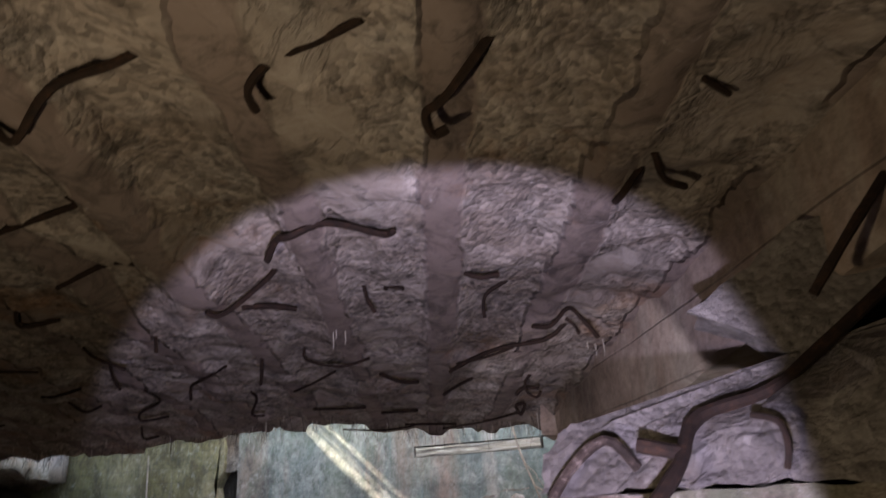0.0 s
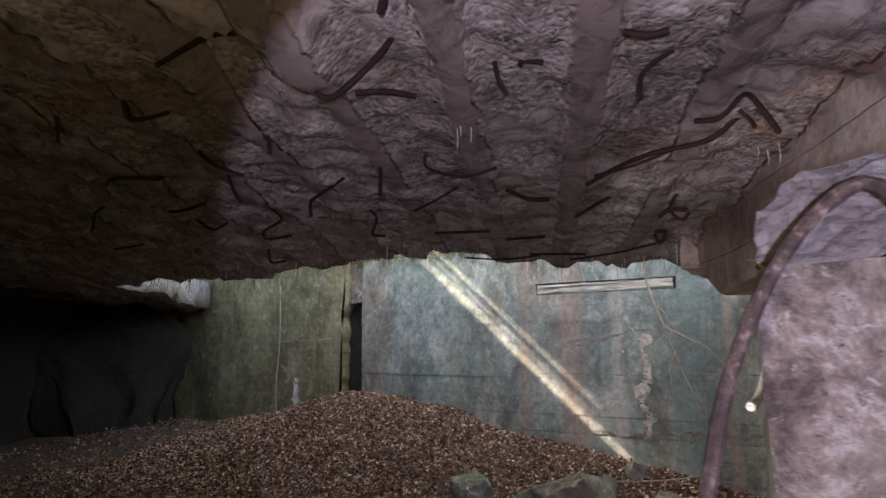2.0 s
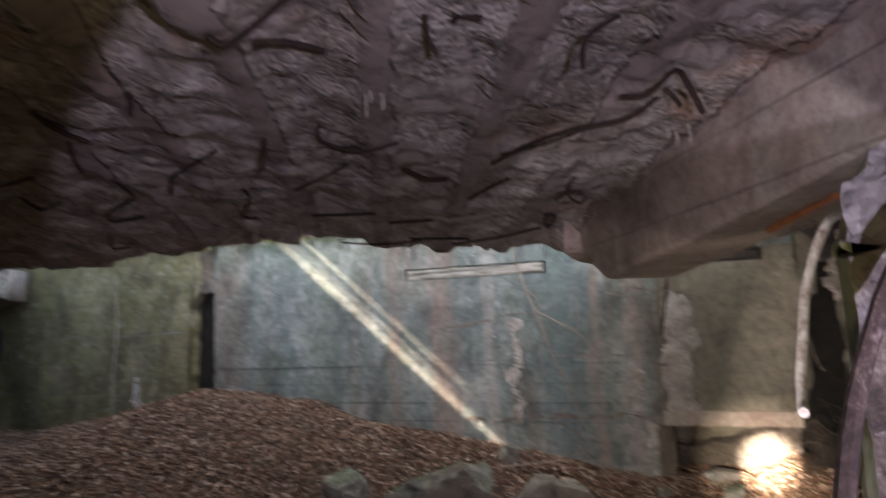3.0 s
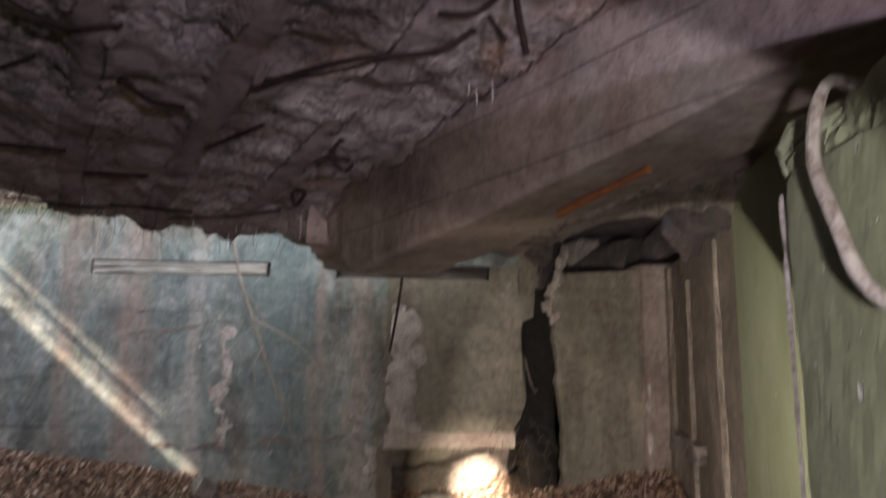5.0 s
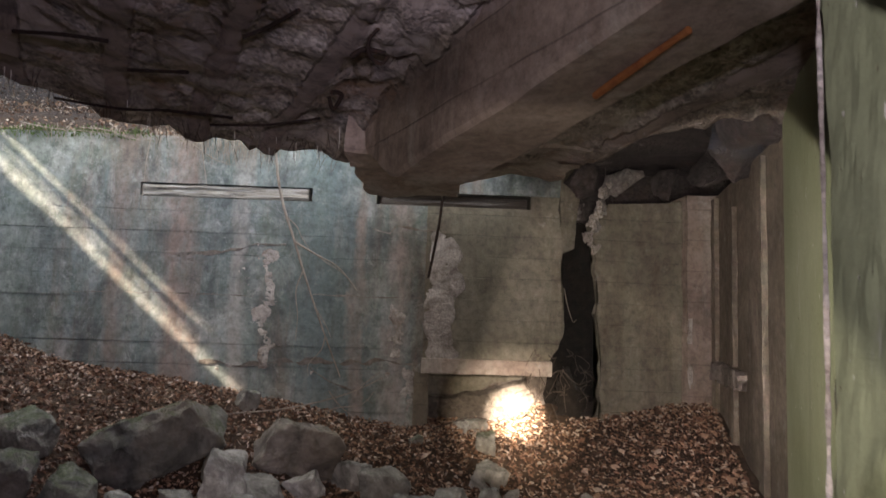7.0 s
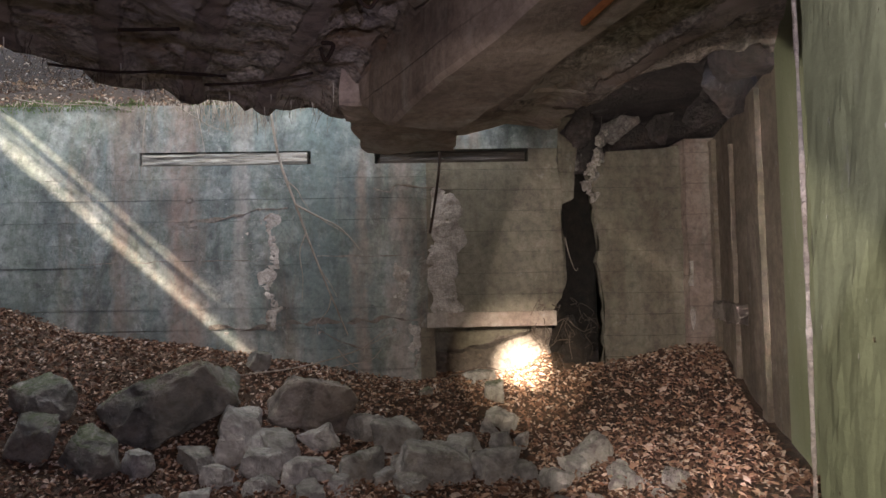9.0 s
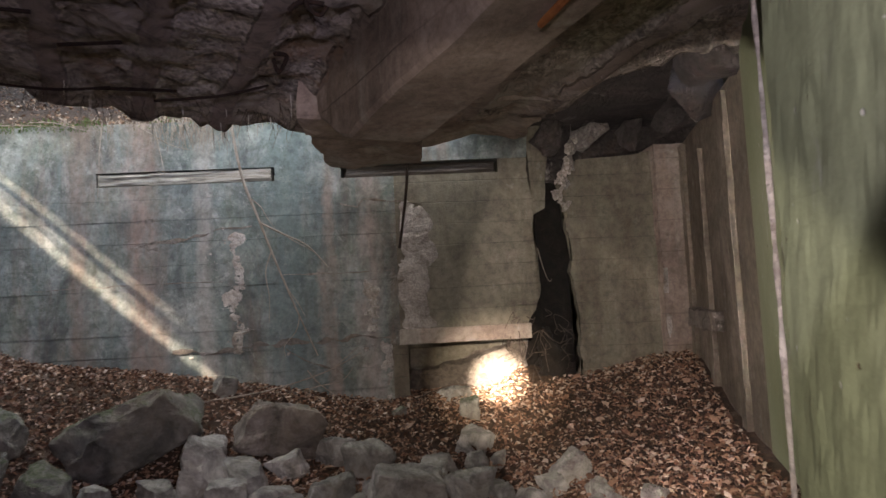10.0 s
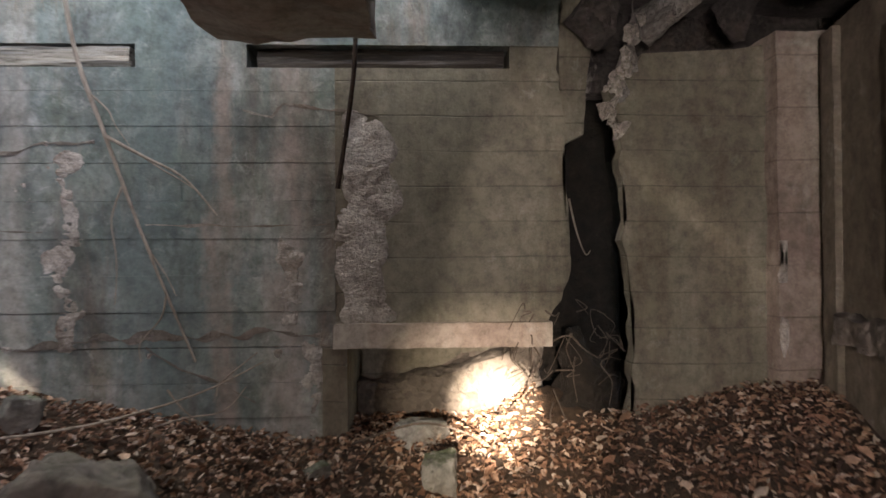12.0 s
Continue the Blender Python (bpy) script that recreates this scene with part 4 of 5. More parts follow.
stone(-3.16, 7.81, 1.22, 1, MOSSY, "large tilted mossy grey boulder in the leaf litter", flat=0.52, sink=0.22, turn=5, tilt=-17)
stone(-2.05, 8.18, 0.74, 2, BROWNSTONE, "square-edged brown-grey boulder with a flat top", flat=0.79, sink=0.16, turn=5, tilt=8)
stone(-3.95, 7.45, 0.57, 7, MOSSY, "dark green mossy boulder against the bank", flat=0.69, sink=0.16)
stone(-3.81, 7.02, 0.37, 8, MOSSY, "bright green mossy boulder half sunk in leaves", flat=1.12, sink=0.16)
stone(-3.47, 7.12, 0.44, 15, MOSSY, "mossy stone half sunk in leaves", flat=0.74, sink=0.16)
stone(-2.55, 7.66, 0.51, 6, STONE, flat=1.25, sink=0.16, tilt=12)
stone(-2.21, 7.59, 0.42, 18, STONE, flat=0.79, sink=0.16)
stone(-1.32, 7.88, 0.49, 5, STONE, flat=0.65, sink=0.16, turn=5, tilt=4)
stone(-1.63, 8.05, 0.36, 22, STONE, flat=0.83, sink=0.16)
stone(-1.95, 7.82, 0.35, 19, STONE, flat=0.75, sink=0.16)
stone(-0.48, 8.14, 0.40, 3, STONE, "flat pale stone in the torchlight", flat=0.59, sink=0.16, tilt=0)
stone(-0.51, 7.80, 0.23, 11, STONE, flat=0.95, sink=0.16)
stone(0.12, 7.34, 0.32, 4, STONE, "tilted pale slab among the leaves", flat=0.83, sink=0.16, tilt=-28)
stone(-1.98, 7.26, 0.39, 9, STONE, flat=0.72, sink=0.16)
stone(-1.07, 7.31, 0.63, 10, STONE, flat=0.52, sink=0.16, turn=5, tilt=5)
stone(-0.60, 7.29, 0.40, 12, STONE, flat=0.79, sink=0.16)
stone(-0.82, 7.65, 0.43, 13, STONE, flat=0.53, sink=0.16)
stone(-1.59, 7.36, 0.40, 23, STONE, flat=0.72, sink=0.16)
stone(-0.22, 7.00, 0.30, 14, STONE, flat=0.67, sink=0.16)
stone(0.31, 6.12, 0.19, 24, STONE, flat=0.73, sink=0.16)
stone(-2.33, 7.38, 0.42, 25, STONE, flat=0.62, sink=0.16)
stone(-2.78, 7.37, 0.34, 26, STONE, flat=0.78, sink=0.16)
stone(0.11, 6.55, 0.16, 27, STONE, flat=0.83, sink=0.16)
stone(-0.32, 7.88, 0.17, 28, STONE, flat=0.89, sink=0.16)
stone(-1.30, 7.50, 0.22, 29, STONE, flat=0.88, sink=0.16)
stone(-3.17, 7.22, 0.28, 30, STONE, flat=0.80, sink=0.16)
stone(-2.71, 8.76, 0.24, 16, MOSSY, "small mossy stump-like stone at the wall foot", 0.95, 0.1)
stone(-0.47, 8.56, 0.27, 17, MOSSY, "small greenish slab leaning among leaves", 0.85, 0.05)
stone(-0.55, 9.19, 0.42, 20, STONE, "low grey rock in the mouth of the doorway", 0.4, 0.2)
stone(-1.11, 8.65, 0.15, 31, MOSSY, "small dark mossy lump in the leaves", 0.7, 0.2)
rnd = random.Random(5)
for k in range(70):
    stone(min(0.2, rnd.gauss(-1.5, 0.95)), 5.6 + 1.9 * rnd.random() ** 0.8, rnd.uniform(0.08, 0.30), 40 + k, flat=rnd.uniform(0.5, 0.9))

# heap of roots and earth in the foot of the crack and the doorway
def heap(name, at, size, seed, material, label):
    ob = part(name, roughen(rock_mesh(seed, *size, 30), 0.05, 7, seed), material, smooth=True)
    ob.matrix_world = pose(*at)
    return tagged(ob, label, "debris")


# earth heap whose near-black also carries the shade in the crack
heap("earth_mound", (0.47, 9.45, 0.25), (0.34, 0.4, 1.2), 31, SHADEEARTH, "dark heap of earth and roots in the crack")


def bar(name, points, radius, material, label, category, group="", taper=1.0, sides=7, wobble=0.1):
    return tagged(part(name, tube(points, radius, sides, taper, wobble), material), label, category, group)


rnd = random.Random(8)
for k in range(34):
    x, z = rnd.uniform(0.0, 0.64), rnd.uniform(0.35, 0.95)
    pts = [(x, 9.2, z)]
    for q in range(3):
        p = pts[-1]
        pts.append((p[0] + rnd.uniform(-0.12, 0.12), p[1] - rnd.uniform(-0.03, 0.06), p[2] + rnd.uniform(-0.16, 0.06)))
    bar("root", pts, rnd.uniform(0.003, 0.007), DARKROOT, "thin dark root hanging out of the crack", "root", "roots in the crack", 0.4, 5)
bar("root", [(0.36, 9.2, 1.62), (0.40, 9.18, 1.42), (0.45, 9.17, 1.28), (0.48, 9.16, 1.3)], 0.007, BARK, "thin root in the wide crack", "root", "roots in the crack", 0.5, 5)
# big lump at the far end, its shade put into the black colour
heap("earth_mound", (-11.7, 8.3, 1.3), (2.0, 2.6, 3.6), 71, SHADEEARTH, "huge mound at the collapsed end, its shade painted near-black")
for k in range(3):
    chunk("concrete_chunk", (0.66 + 0.05 * k, 9.16 - 0.01 * k, 2.30 + 0.17 * k), (0.13, 0.14, 0.22), 60 + k, BROKEN, "pale crumbling concrete at the head of the crack", "rubble", 30 * k)
chunk("concrete_chunk", (1.0, 9.2, 2.72), (0.4, 0.4, 0.36), 64, BROKEN, "broken block wedged under the roof", "rubble", 10)
# blocks in the shade-darkened rubble colour
chunk("concrete_chunk", (1.35, 8.9, 2.68), (0.34, 0.4, 0.3), 65, SHADERUB, "dark broken block wedged under the roof", "rubble", 40)
chunk("concrete_chunk", (1.28, 7.4, 2.66), (0.55, 0.6, 0.55), 66, SHADERUB, "dark broken block on top of the side wall", "rubble", 70)
chunk("concrete_chunk", (1.10, 6.7, 2.72), (0.5, 0.6, 0.5), 67, SHADERUB, "dark broken block on top of the side wall", "rubble", 20)
chunk("concrete_chunk", (1.62, 8.3, 2.7), (0.5, 0.6, 0.5), 68, SHADERUB, "dark broken block on top of the side wall", "rubble", 50)
chunk("concrete_chunk", (0.55, 9.25, 2.82), (0.45, 0.4, 0.5), 69, SHADERUB, "dark broken block at the head of the crack", "rubble", 0)

rnd = random.Random(77)
LIP = [(0.74, 2.74), (0.71, 2.55), (0.66, 2.40), (0.60, 2.28), (0.59, 2.14), (0.66, 1.95)]
for k in range(30):
    s = rnd.random() ** 0.8 * 4.999
    (xa, za), (xb, zb) = LIP[int(s)], LIP[int(s) + 1]
    f = s - int(s)
    w = rnd.uniform(0.035, 0.10)
    chunk("crumb", (xa + (xb - xa) * f + rnd.gauss(0, 0.018), 9.10 + rnd.uniform(-0.03, 0.03), za + (zb - za) * f), (w, w, w * 1.3), 130 + k, SPALL, "pale crumb of lime-crusted concrete on the crack edge", "rubble", rnd.uniform(0, 180), "crumbs on the crack edge", 7)

# ---- iron, twigs and drips ----
rnd = random.Random(44)
for x, y, z, dx, dz in ((-2.18, 9.10, 1.87, 0.3, -0.2), (-2.5, 9.1, 2.25, 0.25, -0.3), (-2.2, 9.11, 1.45, 0.2, -0.4), (-2.05, 9.11, 1.05, -0.15, -0.4), (-3.9, 9.1, 3.05, -0.05, -0.75), (-3.6, 9.1, 3.02, 0.55, -0.3), (-4.6, 9.12, 3.08, 0.7, -0.12), (-5.2, 9.05, 3.1, 0.9, -0.1), (-3.4, 9.1, 3.0, 0.1, -0.5), (-1.75, 9.08, 2.95, 0.05, -0.5), (-2.0, 8.8, 0.36, 0.5, 0.16), (-1.95, 8.85, 0.55, 0.35, -0.3), (-1.7, 8.9, 0.5, 0.2, 0.25)):
    pts = [(x + dx * t + rnd.gauss(0, 0.02) * (t > 0), y, z + dz * t + rnd.gauss(0, 0.02) * (t > 0)) for t in (0, 0.35, 0.7, 1)]
    bar("twig", pts, 0.0065, BARK, "thin bare twig hanging over the wall", "twig", "twigs on the wall", 0.4, 5, 0.2)
bar("iron_rod", [(-0.92, 8.98, 2.62), (-0.94, 8.99, 2.3), (-1.0, 9.03, 1.9), (-1.04, 9.05, 1.67)], 0.014, RUST, "long rusted iron rod hanging before the wall", "rod")
BR = "bare thin branch hanging down before the wall"
bar("branch", [(-2.66, 9.08, 3.08), (-2.57, 9.10, 2.49), (-2.40, 9.11, 1.99), (-2.26, 9.11, 1.60), (-2.09, 9.11, 1.16), (-1.88, 9.11, 0.66)], 0.016, BARK, BR, "branch", "branches on the wall", 0.4)
bar("branch", [(-2.40, 9.11, 1.99), (-2.18, 9.10, 1.87), (-1.94, 9.10, 1.74), (-1.75, 9.1, 1.52)], 0.012, BARK, BR, "branch", "branches on the wall", 0.4)
bar("branch", [(-2.30, 9.11, 1.70), (-2.36, 9.1, 1.5), (-2.33, 9.1, 1.25), (-2.34, 9.1, 1.0)], 0.007, BARK, BR, "branch", "branches on the wall", 0.4)
bar("branch", [(-2.9, 8.6, 0.34), (-2.3, 8.7, 0.40), (-1.8, 8.85, 0.52), (-1.45, 8.95, 0.68)], 0.009, BARK, "bare fallen twig over the leaves", "branch", "branches on the wall", 0.4)
bar("branch", [(-0.95, 8.9, 0.22), (-0.6, 8.85, 0.34), (-0.35, 8.85, 0.30), (-0.15, 8.8, 0.2)], 0.008, DARKROOT, "bare fallen twig before the doorway", "branch", "branches on the wall", 0.5)
bar("root", [(-8.42, 9.0, 2.75), (-8.40, 9.0, 1.9), (-8.46, 9.0, 1.2), (-8.44, 9.0, 0.6)], 0.012, BARK, "thin root hanging down the mossy wall", "root", "", 0.6)


def rebar(*points, r=0.011):
    """A bent bar under the ceiling; each point is x, y and the drop below the concrete."""
    pts = [(x, y, ceiling_height(x, y) + 0.02 - d) for x, y, d in points]
    bar("rebar", pts, r, RUST, "bent rusted reinforcing bar under the broken ceiling", "rebar", "rebars of the ceiling", 1.0, 6, 0.2)


rebar((-2.38, 2.34, 0.0), (-2.47, 2.37, 0.05), (-2.42, 2.42, 0.07), (-2.07, 2.49, 0.02))
rebar((-2.71, 2.88, 0.03), (-2.5, 2.97, 0.07), (-2.24, 2.93, 0.02), r=0.013)
rebar((-2.16, 3.22, 0.04), (-2.12, 3.29, 0.07), (-1.89, 3.31, 0.06), (-1.74, 3.21, 0.02), r=0.013)
rebar((-2.18, 3.49, 0.05), (-2.07, 3.55, 0.07), (-1.98, 3.66, 0.07), r=0.014)
rebar((-1.62, 2.95, 0.16), (-1.52, 2.87, 0.10), (-1.42, 2.82, 0.06), (-1.31, 2.9, 0.07), (-1.16, 3.05, 0.06), (-1.10, 3.03, 0.04), r=0.014)
rebar((-3.2, 3.04, 0.02), (-3.3, 3.15, 0.07), (-3.15, 3.25, 0.07))
rebar((-4.42, 3.7, 0.08), (-4.19, 3.62, 0.06), (-4.01, 3.8, 0.08))
rebar((-3.7, 3.0, 0.0), (-3.76, 3.05, 0.12))
rebar((-3.75, 4.1, 0.02), (-3.82, 4.2, 0.10), (-3.86, 4.3, 0.15))
rebar((-4.98, 4.8, 0.05), (-4.9, 4.9, 0.09), (-4.61, 4.8, 0.05))
rebar((-3.95, 4.6, 0.03), (-4.1, 4.9, 0.08), (-4.4, 5.0, 0.12), (-4.42, 5.05, 0.18), (-4.2, 5.1, 0.16))
rebar((-5.37, 5.94, 0.03), (-5.5, 6.1, 0.09), (-5.4, 6.2, 0.10))
rebar((-2.72, 4.35, 0.01), (-2.76, 4.4, 0.12), (-2.78, 4.42, 0.16))
rebar((-2.42, 4.4, 0.0), (-2.46, 4.45, 0.08), (-2.3, 4.6, 0.08), (-2.12, 4.66, 0.06), r=0.009)
rebar((-2.29, 5.11, 0.05), (-2.2, 5.24, 0.08), (-2.06, 5.25, 0.08), r=0.015)
rebar((-2.87, 6.2, 0.06), (-2.7, 6.18, 0.08), (-2.5, 6.15, 0.06))
rebar((-1.0, 3.5, 0.04), (-0.93, 3.51, 0.06), (-0.86, 3.54, 0.06), r=0.012)
rebar((-1.07, 3.92, 0.14), (-1.06, 3.89, 0.08), (-1.02, 3.87, 0.05), (-0.92, 3.85, 0.03), r=0.010)
rebar((-1.47, 3.66, 0.05), (-1.44, 3.63, 0.02), (-1.36, 3.63, 0.04))
rebar((-1.56, 3.61, 0.01), (-1.57, 3.66, 0.06), (-1.55, 3.70, 0.1))
rebar((-0.98, 4.46, 0.08), (-0.86, 4.39, 0.07), (-0.75, 4.34, 0.05), (-0.70, 4.44, 0.10), (-0.65, 4.55, 0.13), r=0.013)
rebar((-0.80, 4.5, 0.03), (-0.76, 4.52, 0.10), (-0.74, 4.50, 0.15))
rebar((-1.71, 4.99, 0.07), (-1.5, 4.92, 0.06), (-1.27, 4.81, 0.06), (-0.98, 4.69, 0.05), (-0.83, 4.6, 0.03), r=0.013)
rebar((-1.67, 5.02, 0.02), (-1.4, 4.9, 0.04), (-1.1, 4.78, 0.03), r=0.008)
rebar((-1.52, 5.80, 0.08), (-1.45, 5.78, 0.08), (-1.34, 5.80, 0.07), r=0.014)
rebar((-1.37, 5.7, 0.02), (-1.42, 5.72, 0.05), (-1.42, 5.76, 0.12), (-1.36, 5.78, 0.13), (-1.32, 5.76, 0.10))
rebar((-1.70, 6.35, 0.05), (-1.64, 6.42, 0.10), (-1.70, 6.47, 0.16), (-1.72, 6.42, 0.07), r=0.014)
rebar((-3.07, 5.19, 0.06), (-2.85, 5.1, 0.07), (-2.6, 5.02, 0.04), r=0.009)
rebar((-3.7, 4.8, 0.12), (-3.66, 4.75, 0.05), (-3.44, 4.6, 0.05), (-3.15, 4.52, 0.04))
rebar((-3.4, 5.1, 0.02), (-3.42, 5.2, 0.08), (-3.5, 5.25, 0.14), (-3.42, 5.3, 0.17))
rebar((-2.94, 6.8, 0.10), (-2.7, 6.78, 0.10), (-2.41, 6.77, 0.09), r=0.010)
rebar((-2.07, 5.7, 0.07), (-1.95, 5.7, 0.08), (-1.75, 5.5, 0.04))
rebar((-4.75, 4.39, 0.06), (-4.62, 4.4, 0.08), (-4.40, 4.43, 0.06))
rebar((-5.8, 4.4, 0.09), (-5.5, 4.25, 0.05), (-5.3, 4.2, 0.03))
rebar((-2.9, 3.65, 0.0), (-2.96, 3.72, 0.09))
rebar((-3.49, 3.68, 0.03), (-3.52, 3.8, 0.08), (-3.4, 3.92, 0.1))
rebar((-6.6, 5.09, 0.06), (-6.4, 5.1, 0.08), (-6.15, 5.1, 0.06))
rebar((-1.62, 1.84, 0.06), (-1.54, 1.85, 0.08), (-1.41, 1.83, 0.07), (-1.27, 1.89, 0.08), (-1.15, 1.88, 0.03), r=0.012)
rebar((-1.0, 2.09, 0.10), (-0.98, 2.03, 0.08), (-0.90, 2.02, 0.07), (-0.78, 2.07, 0.06), (-0.67, 2.05, 0.02), r=0.012)
rebar((-0.60, 2.38, 0.10), (-0.64, 2.37, 0.11), (-0.63, 2.31, 0.09), (-0.55, 2.27, 0.08), (-0.34, 2.19, 0.02), r=0.014)
rebar((-0.17, 3.04, 0.03), (-0.24, 3.02, 0.06), (-0.28, 3.06, 0.07), r=0.013)
rebar((-0.12, 2.96, 0.02), (-0.11, 3.04, 0.06), (-0.05, 3.11, 0.07), r=0.013)
rebar((0.05, 2.61, 0.03), (0.11, 2.69, 0.06))
rebar((-2.43, 2.43, 0.05), (-2.2, 2.43, 0.07), (-2.0, 2.44, 0.03), r=0.012)
rebar((-2.6, 6.9, 0.1), (-2.2, 6.95, 0.12), (-1.85, 6.9, 0.1), r=0.009)
rebar((-0.30, 5.25, 0.12), (0.0, 5.32, 0.2), (0.2, 5.45, 0.12), r=0.012)
rebar((-3.5, 6.6, 0.1), (-3.1, 6.65, 0.13), (-2.8, 6.7, 0.11), r=0.009)
rebar((-3.3, 5.8, 0.06), (-3.0, 5.75, 0.09), (-2.8, 5.8, 0.07))
tagged(part("rust_streak", tube([(-0.36, 5.2, 2.30), (-0.27, 4.92, 2.33), (-0.17, 4.62, 2.36)], 0.02, 7, 0.7, 0.3), ORANGE), "orange flaking rusted bar on the beam underside", "rebar", "rebars of the ceiling")

rnd = random.Random(3)


def drip(x, y, z, length, material=LIME):
    bar("lime_drip", [(x, y, z), (x + 0.003, y, z - length * 0.6), (x, y, z - length)], 0.0035, material, "thin pale lime stalactite", "stalactite", "stalactites under the ceiling", 0.35, 5, 0.3)


for k, (x, y) in enumerate(((-0.80, 5.02), (-0.76, 5.06), (-0.70, 5.0), (-1.96, 4.0), (-1.92, 4.03), (-1.99, 4.02))):
    drip(x, y, ceiling_height(x, y) + 0.01, 0.06 + 0.025 * (k % 3))
for k in range(46):
    x = rnd.uniform(-7.5, -1.3)
    y = along(EDGE, x) - rnd.uniform(0.02, 0.5)
    drip(x, y, ceiling_height(x, y) - 0.05, rnd.uniform(0.05, 0.16), LIME if k % 3 else BARK)

# ---- the top of the wall: moss, roots, litter ----
def moss_mat():
    """Short moss shoots over the crest of the wall, in uneven cushions."""
    rnd = random.Random(31)
    bm = bmesh.new()
    for x0, w, n in ((-5.1, 0.35, 700), (-4.55, 0.28, 700), (-4.1, 0.15, 260), (-5.9, 0.4, 600), (-6.6, 0.4, 500), (-3.3, 0.2, 150), (-2.2, 0.2, 120)):
        for _ in range(n):
            x = rnd.gauss(x0, w)
            y = 9.19 + abs(rnd.gauss(0, 0.09)) - 0.02
            z = 3.03 + 0.10 * math.exp(-((x - x0) / w) ** 2) * rnd.random() - 0.06 * rnd.random() * (y < 9.23)
            p = Vector((x, y, z))
            up = Vector((rnd.gauss(0, 0.5), rnd.gauss(-0.4, 0.4), 0.8)).normalized() * rnd.uniform(0.02, 0.05)
            s = Vector((rnd.uniform(-1, 1), rnd.uniform(-1, 1), 0)).normalized() * 0.007
            bm.faces.new((bm.verts.new(p - s), bm.verts.new(p + s), bm.verts.new(p + up)))
    ob = part("moss_mat", bm, MOSS)
    return tagged(ob, "green moss growing over the top of the wall", "moss", kind="stuff")


moss_mat()


def root_fringe():
    """Fine roots and grass that hang over the top of the wall."""
    rnd = random.Random(12)
    bm = bmesh.new()
    for k in range(420):
        x = rnd.choice((rnd.uniform(-6.5, -1.2), rnd.gauss(-3.0, 0.35)))
        p = Vector((x, 9.2 + rnd.uniform(-0.02, 0.05), 3.04 + rnd.uniform(-0.02, 0.1)))
        way = Vector((rnd.uniform(-0.35, 0.35), -rnd.uniform(0.02, 0.25), -1)).normalized()
        length = rnd.uniform(0.08, 0.38) if abs(x + 3.1) < 0.5 else rnd.uniform(0.03, 0.2)
        side = Vector((0.004, 0, 0))
        pts = [p, p + way * length * 0.5 + Vector((0, -0.02, 0.015)), p + way * length]
        vs = [(bm.verts.new(q - side * f), bm.verts.new(q + side * f)) for q, f in zip(pts, (1, 0.8, 0.3))]
        for a, b in zip(vs, vs[1:]):
            bm.faces.new((a[0], a[1], b[1], b[0]))
    ob = part("root_fringe", bm, BARK)
    return tagged(ob, "pale dry roots and grass hanging over the wall top", "roots", kind="stuff")


root_fringe()


def edge_strands():
    """Fine dark roots and wires that hang from the broken edge of the ceiling."""
    rnd = random.Random(52)
    bm = bmesh.new()
    for k in range(300):
        x = rnd.uniform(-8.0, -1.4)
        y = along(EDGE, x) - rnd.uniform(0.0, 0.35)
        p = Vector((x, y, ceiling_height(x, y) - 0.02))
        tip = p + Vector((rnd.gauss(0, 0.05), rnd.gauss(0, 0.03), -rnd.uniform(0.05, 0.22)))
        mid = p.lerp(tip, 0.5) + Vector((rnd.gauss(0, 0.02), 0, 0))
        side = Vector((0.003, 0.001, 0))
        vs = [(bm.verts.new(q - side * f), bm.verts.new(q + side * f)) for q, f in ((p, 1), (mid, 0.8), (tip, 0.3))]
        for a, b in zip(vs, vs[1:]):
            bm.faces.new((a[0], a[1], b[1], b[0]))
    ob = part("edge_strands", bm, DARKROOT)
    return tagged(ob, "fine dark roots hanging from the ceiling edge", "roots", kind="stuff")


edge_strands()

# ---- dead leaves ----
def leaf_shape(curl, width, lobes):
    """One dead leaf, folded along its rib: points and faces."""
    pts = [(0, -0.5, 0), (0, -0.1, 0.05 * curl), (0, 0.25, 0.02 * curl), (0, 0.5, 0.22 * curl)]
    for s in (-1, 1):
        pts += [(s * width * 0.7, -0.2, 0.16 * curl + 0.1), (s * width * (1.0 if lobes else 0.85), 0.12, 0.22 * curl + 0.08)]
    faces = [(0, 1, 4), (1, 5, 4), (1, 2, 5), (2, 3, 5), (0, 6, 1), (1, 6, 7), (1, 7, 2), (2, 7, 3)]
    return np.array(pts), faces


LEAF_SHAPES = [leaf_shape(c, w, k) for c, w, k in ((0.6, 0.22, 0), (1.2, 0.28, 1), (-0.9, 0.24, 0), (1.7, 0.19, 0), (0.3, 0.32, 1))]


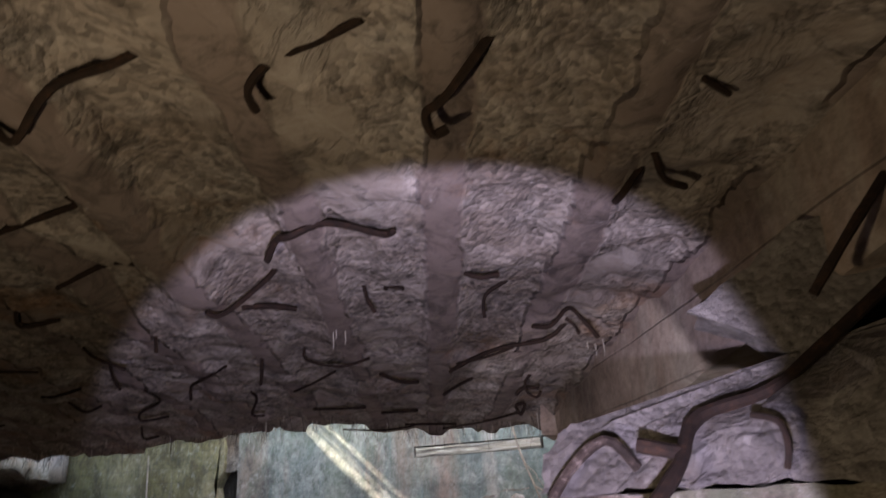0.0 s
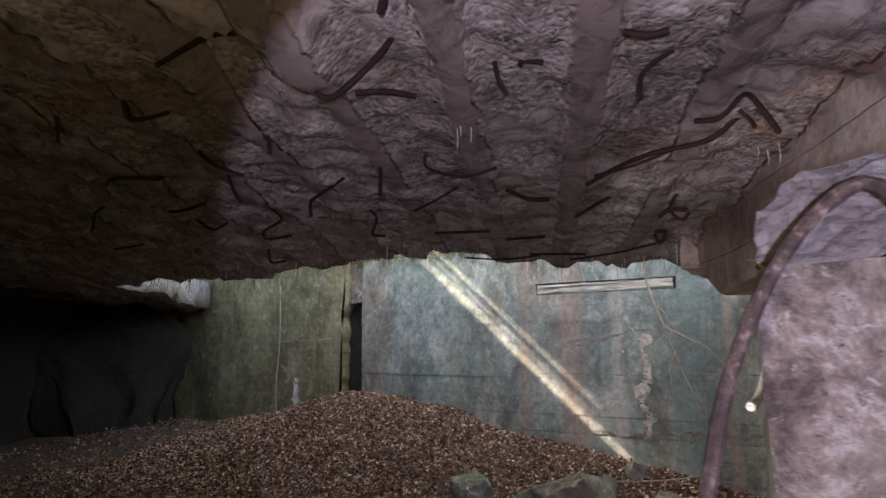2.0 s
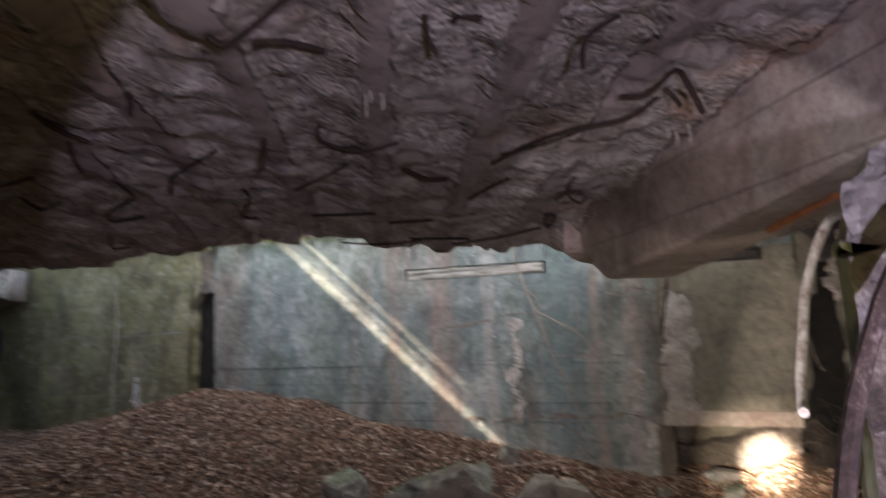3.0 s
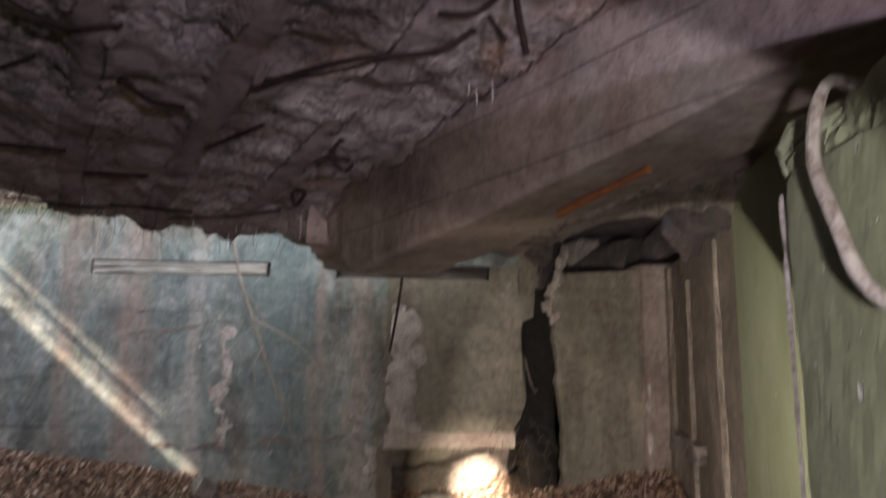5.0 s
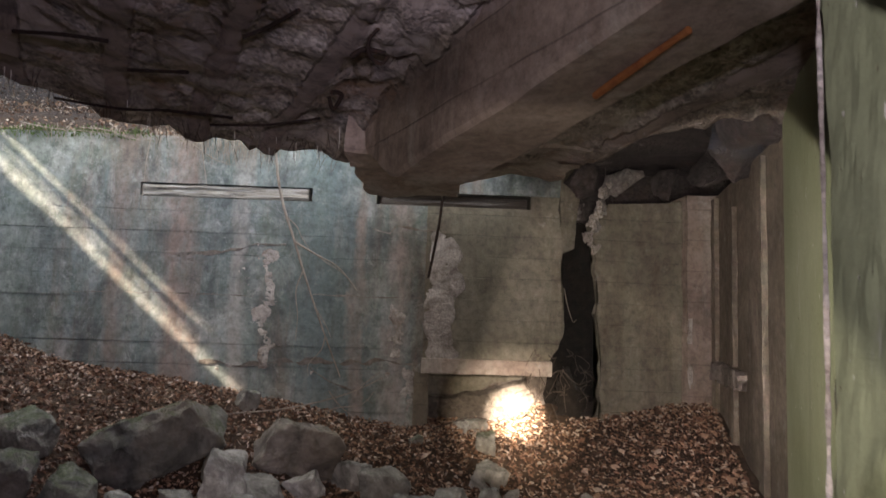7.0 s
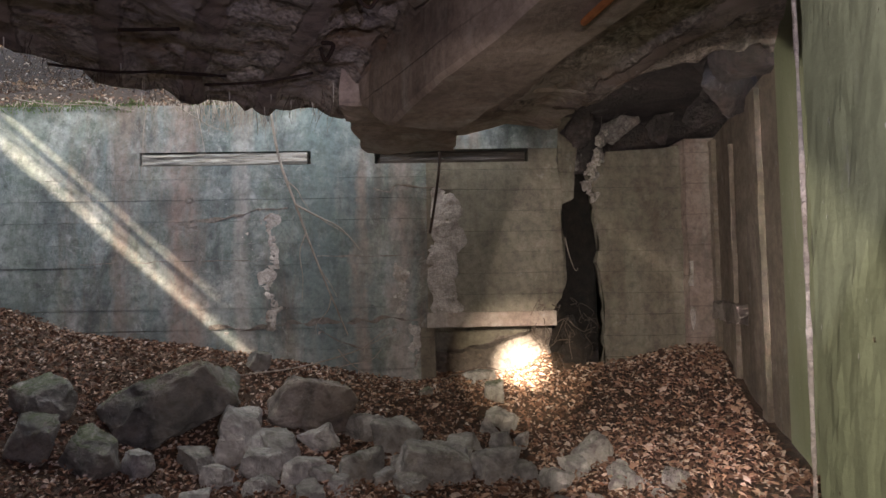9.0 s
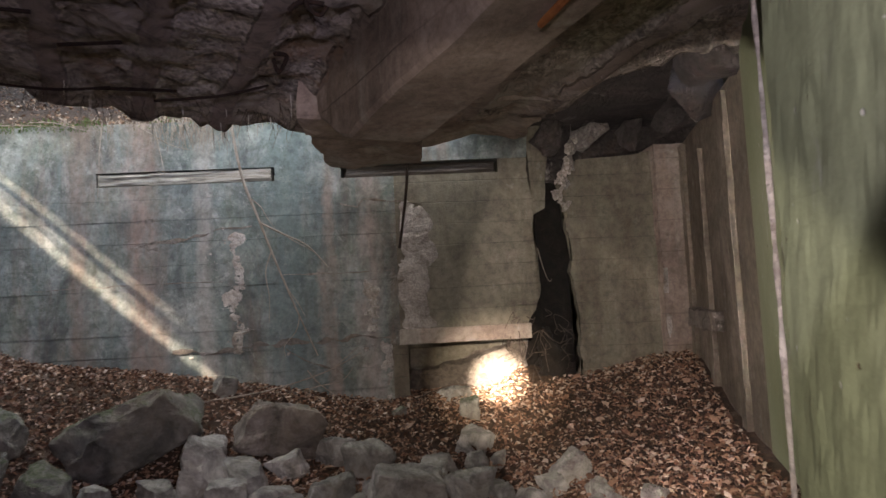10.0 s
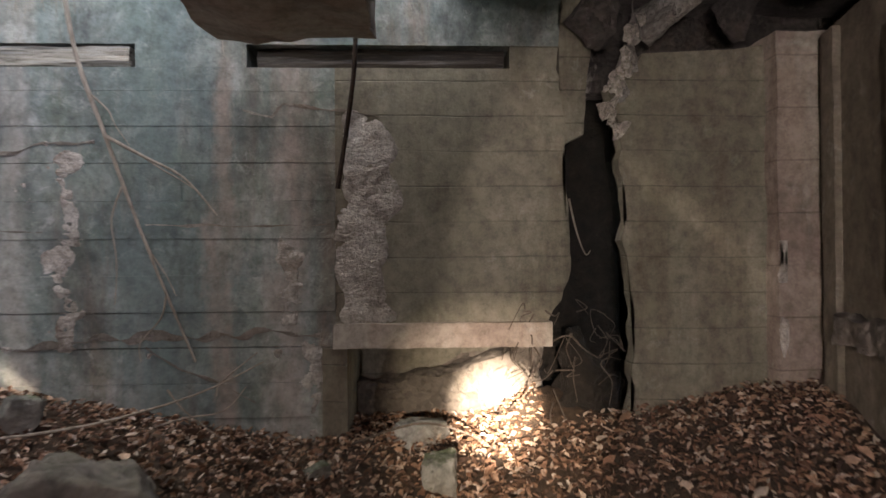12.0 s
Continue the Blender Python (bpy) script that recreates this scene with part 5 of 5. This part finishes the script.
def leaf_places(rnd, count, x0, x1, y0, y1):
    out = []
    while len(out) < count:
        x, y = rnd.uniform(x0, x1), rnd.uniform(y0, y1)
        if x > side_x(y) - 0.03:
            continue
        inside = -1.0 < x < 0.2
        if y > (9.9 if inside else 9.18):
            continue
        thin = smoothstep(4.6, 6.6, y) * 0.75 + 0.25
        if rnd.random() > thin:
            continue
        out.append((x, y, ground_height(x, y) + rnd.uniform(0.0, 0.035)))
    return out


def leaf_litter():
    rnd = random.Random(2)
    verts, faces = [], []
    spots = leaf_places(rnd, 62000, -9.0, 1.9, 4.6, 9.9) + leaf_places(rnd, 5000, -11.4, -5.0, 4.0, 9.15)
    for _ in range(13000):
        x, y = rnd.uniform(-9.5, -1.5), 9.25 + 8.0 * rnd.random() ** 1.3
        spots.append((x, y, bank_height(y) + 0.04 + rnd.uniform(0, 0.08)))
    for x, y, z in spots:
        pts, fs = LEAF_SHAPES[rnd.randrange(5)]
        m = np.array((Matrix.Rotation(rnd.uniform(0, 6.28), 3, "Z") @ Matrix.Rotation(rnd.gauss(0, 0.4), 3, "X") @ Matrix.Rotation(rnd.gauss(0, 0.4), 3, "Y")))
        base = len(verts)
        verts.extend(map(tuple, (pts * rnd.uniform(0.024, 0.058)) @ m.T + np.array((x, y, z + 0.008))))
        faces.extend(tuple(base + i for i in f) for f in fs)
    me = bpy.data.meshes.new("leaf_litter")
    me.from_pydata(verts, [], faces)
    me.materials.append(LEAF)
    ob = tagged(new("leaf_litter", me), "thick litter of curled brown dead leaves on the floor", "leaves", kind="stuff")
    meshes = []
    for k, (pts, fs) in enumerate(LEAF_SHAPES):
        one = bpy.data.meshes.new("leaf")
        one.from_pydata([tuple(p * (0.06 + 0.01 * k)) for p in pts], [], fs)
        one.materials.append(LEAF)
        meshes.append(one)
    for x, y, z in leaf_places(rnd, 290, -2.6, 1.4, 6.6, 8.9):
        leaf = new("leaf", meshes[rnd.randrange(5)])
        leaf.parent = ob
        leaf.matrix_world = pose(x, y, z + 0.03, math.degrees(rnd.gauss(0, 0.3)), math.degrees(rnd.gauss(0, 0.3)), rnd.uniform(0, 360))
    return ob


leaf_litter()
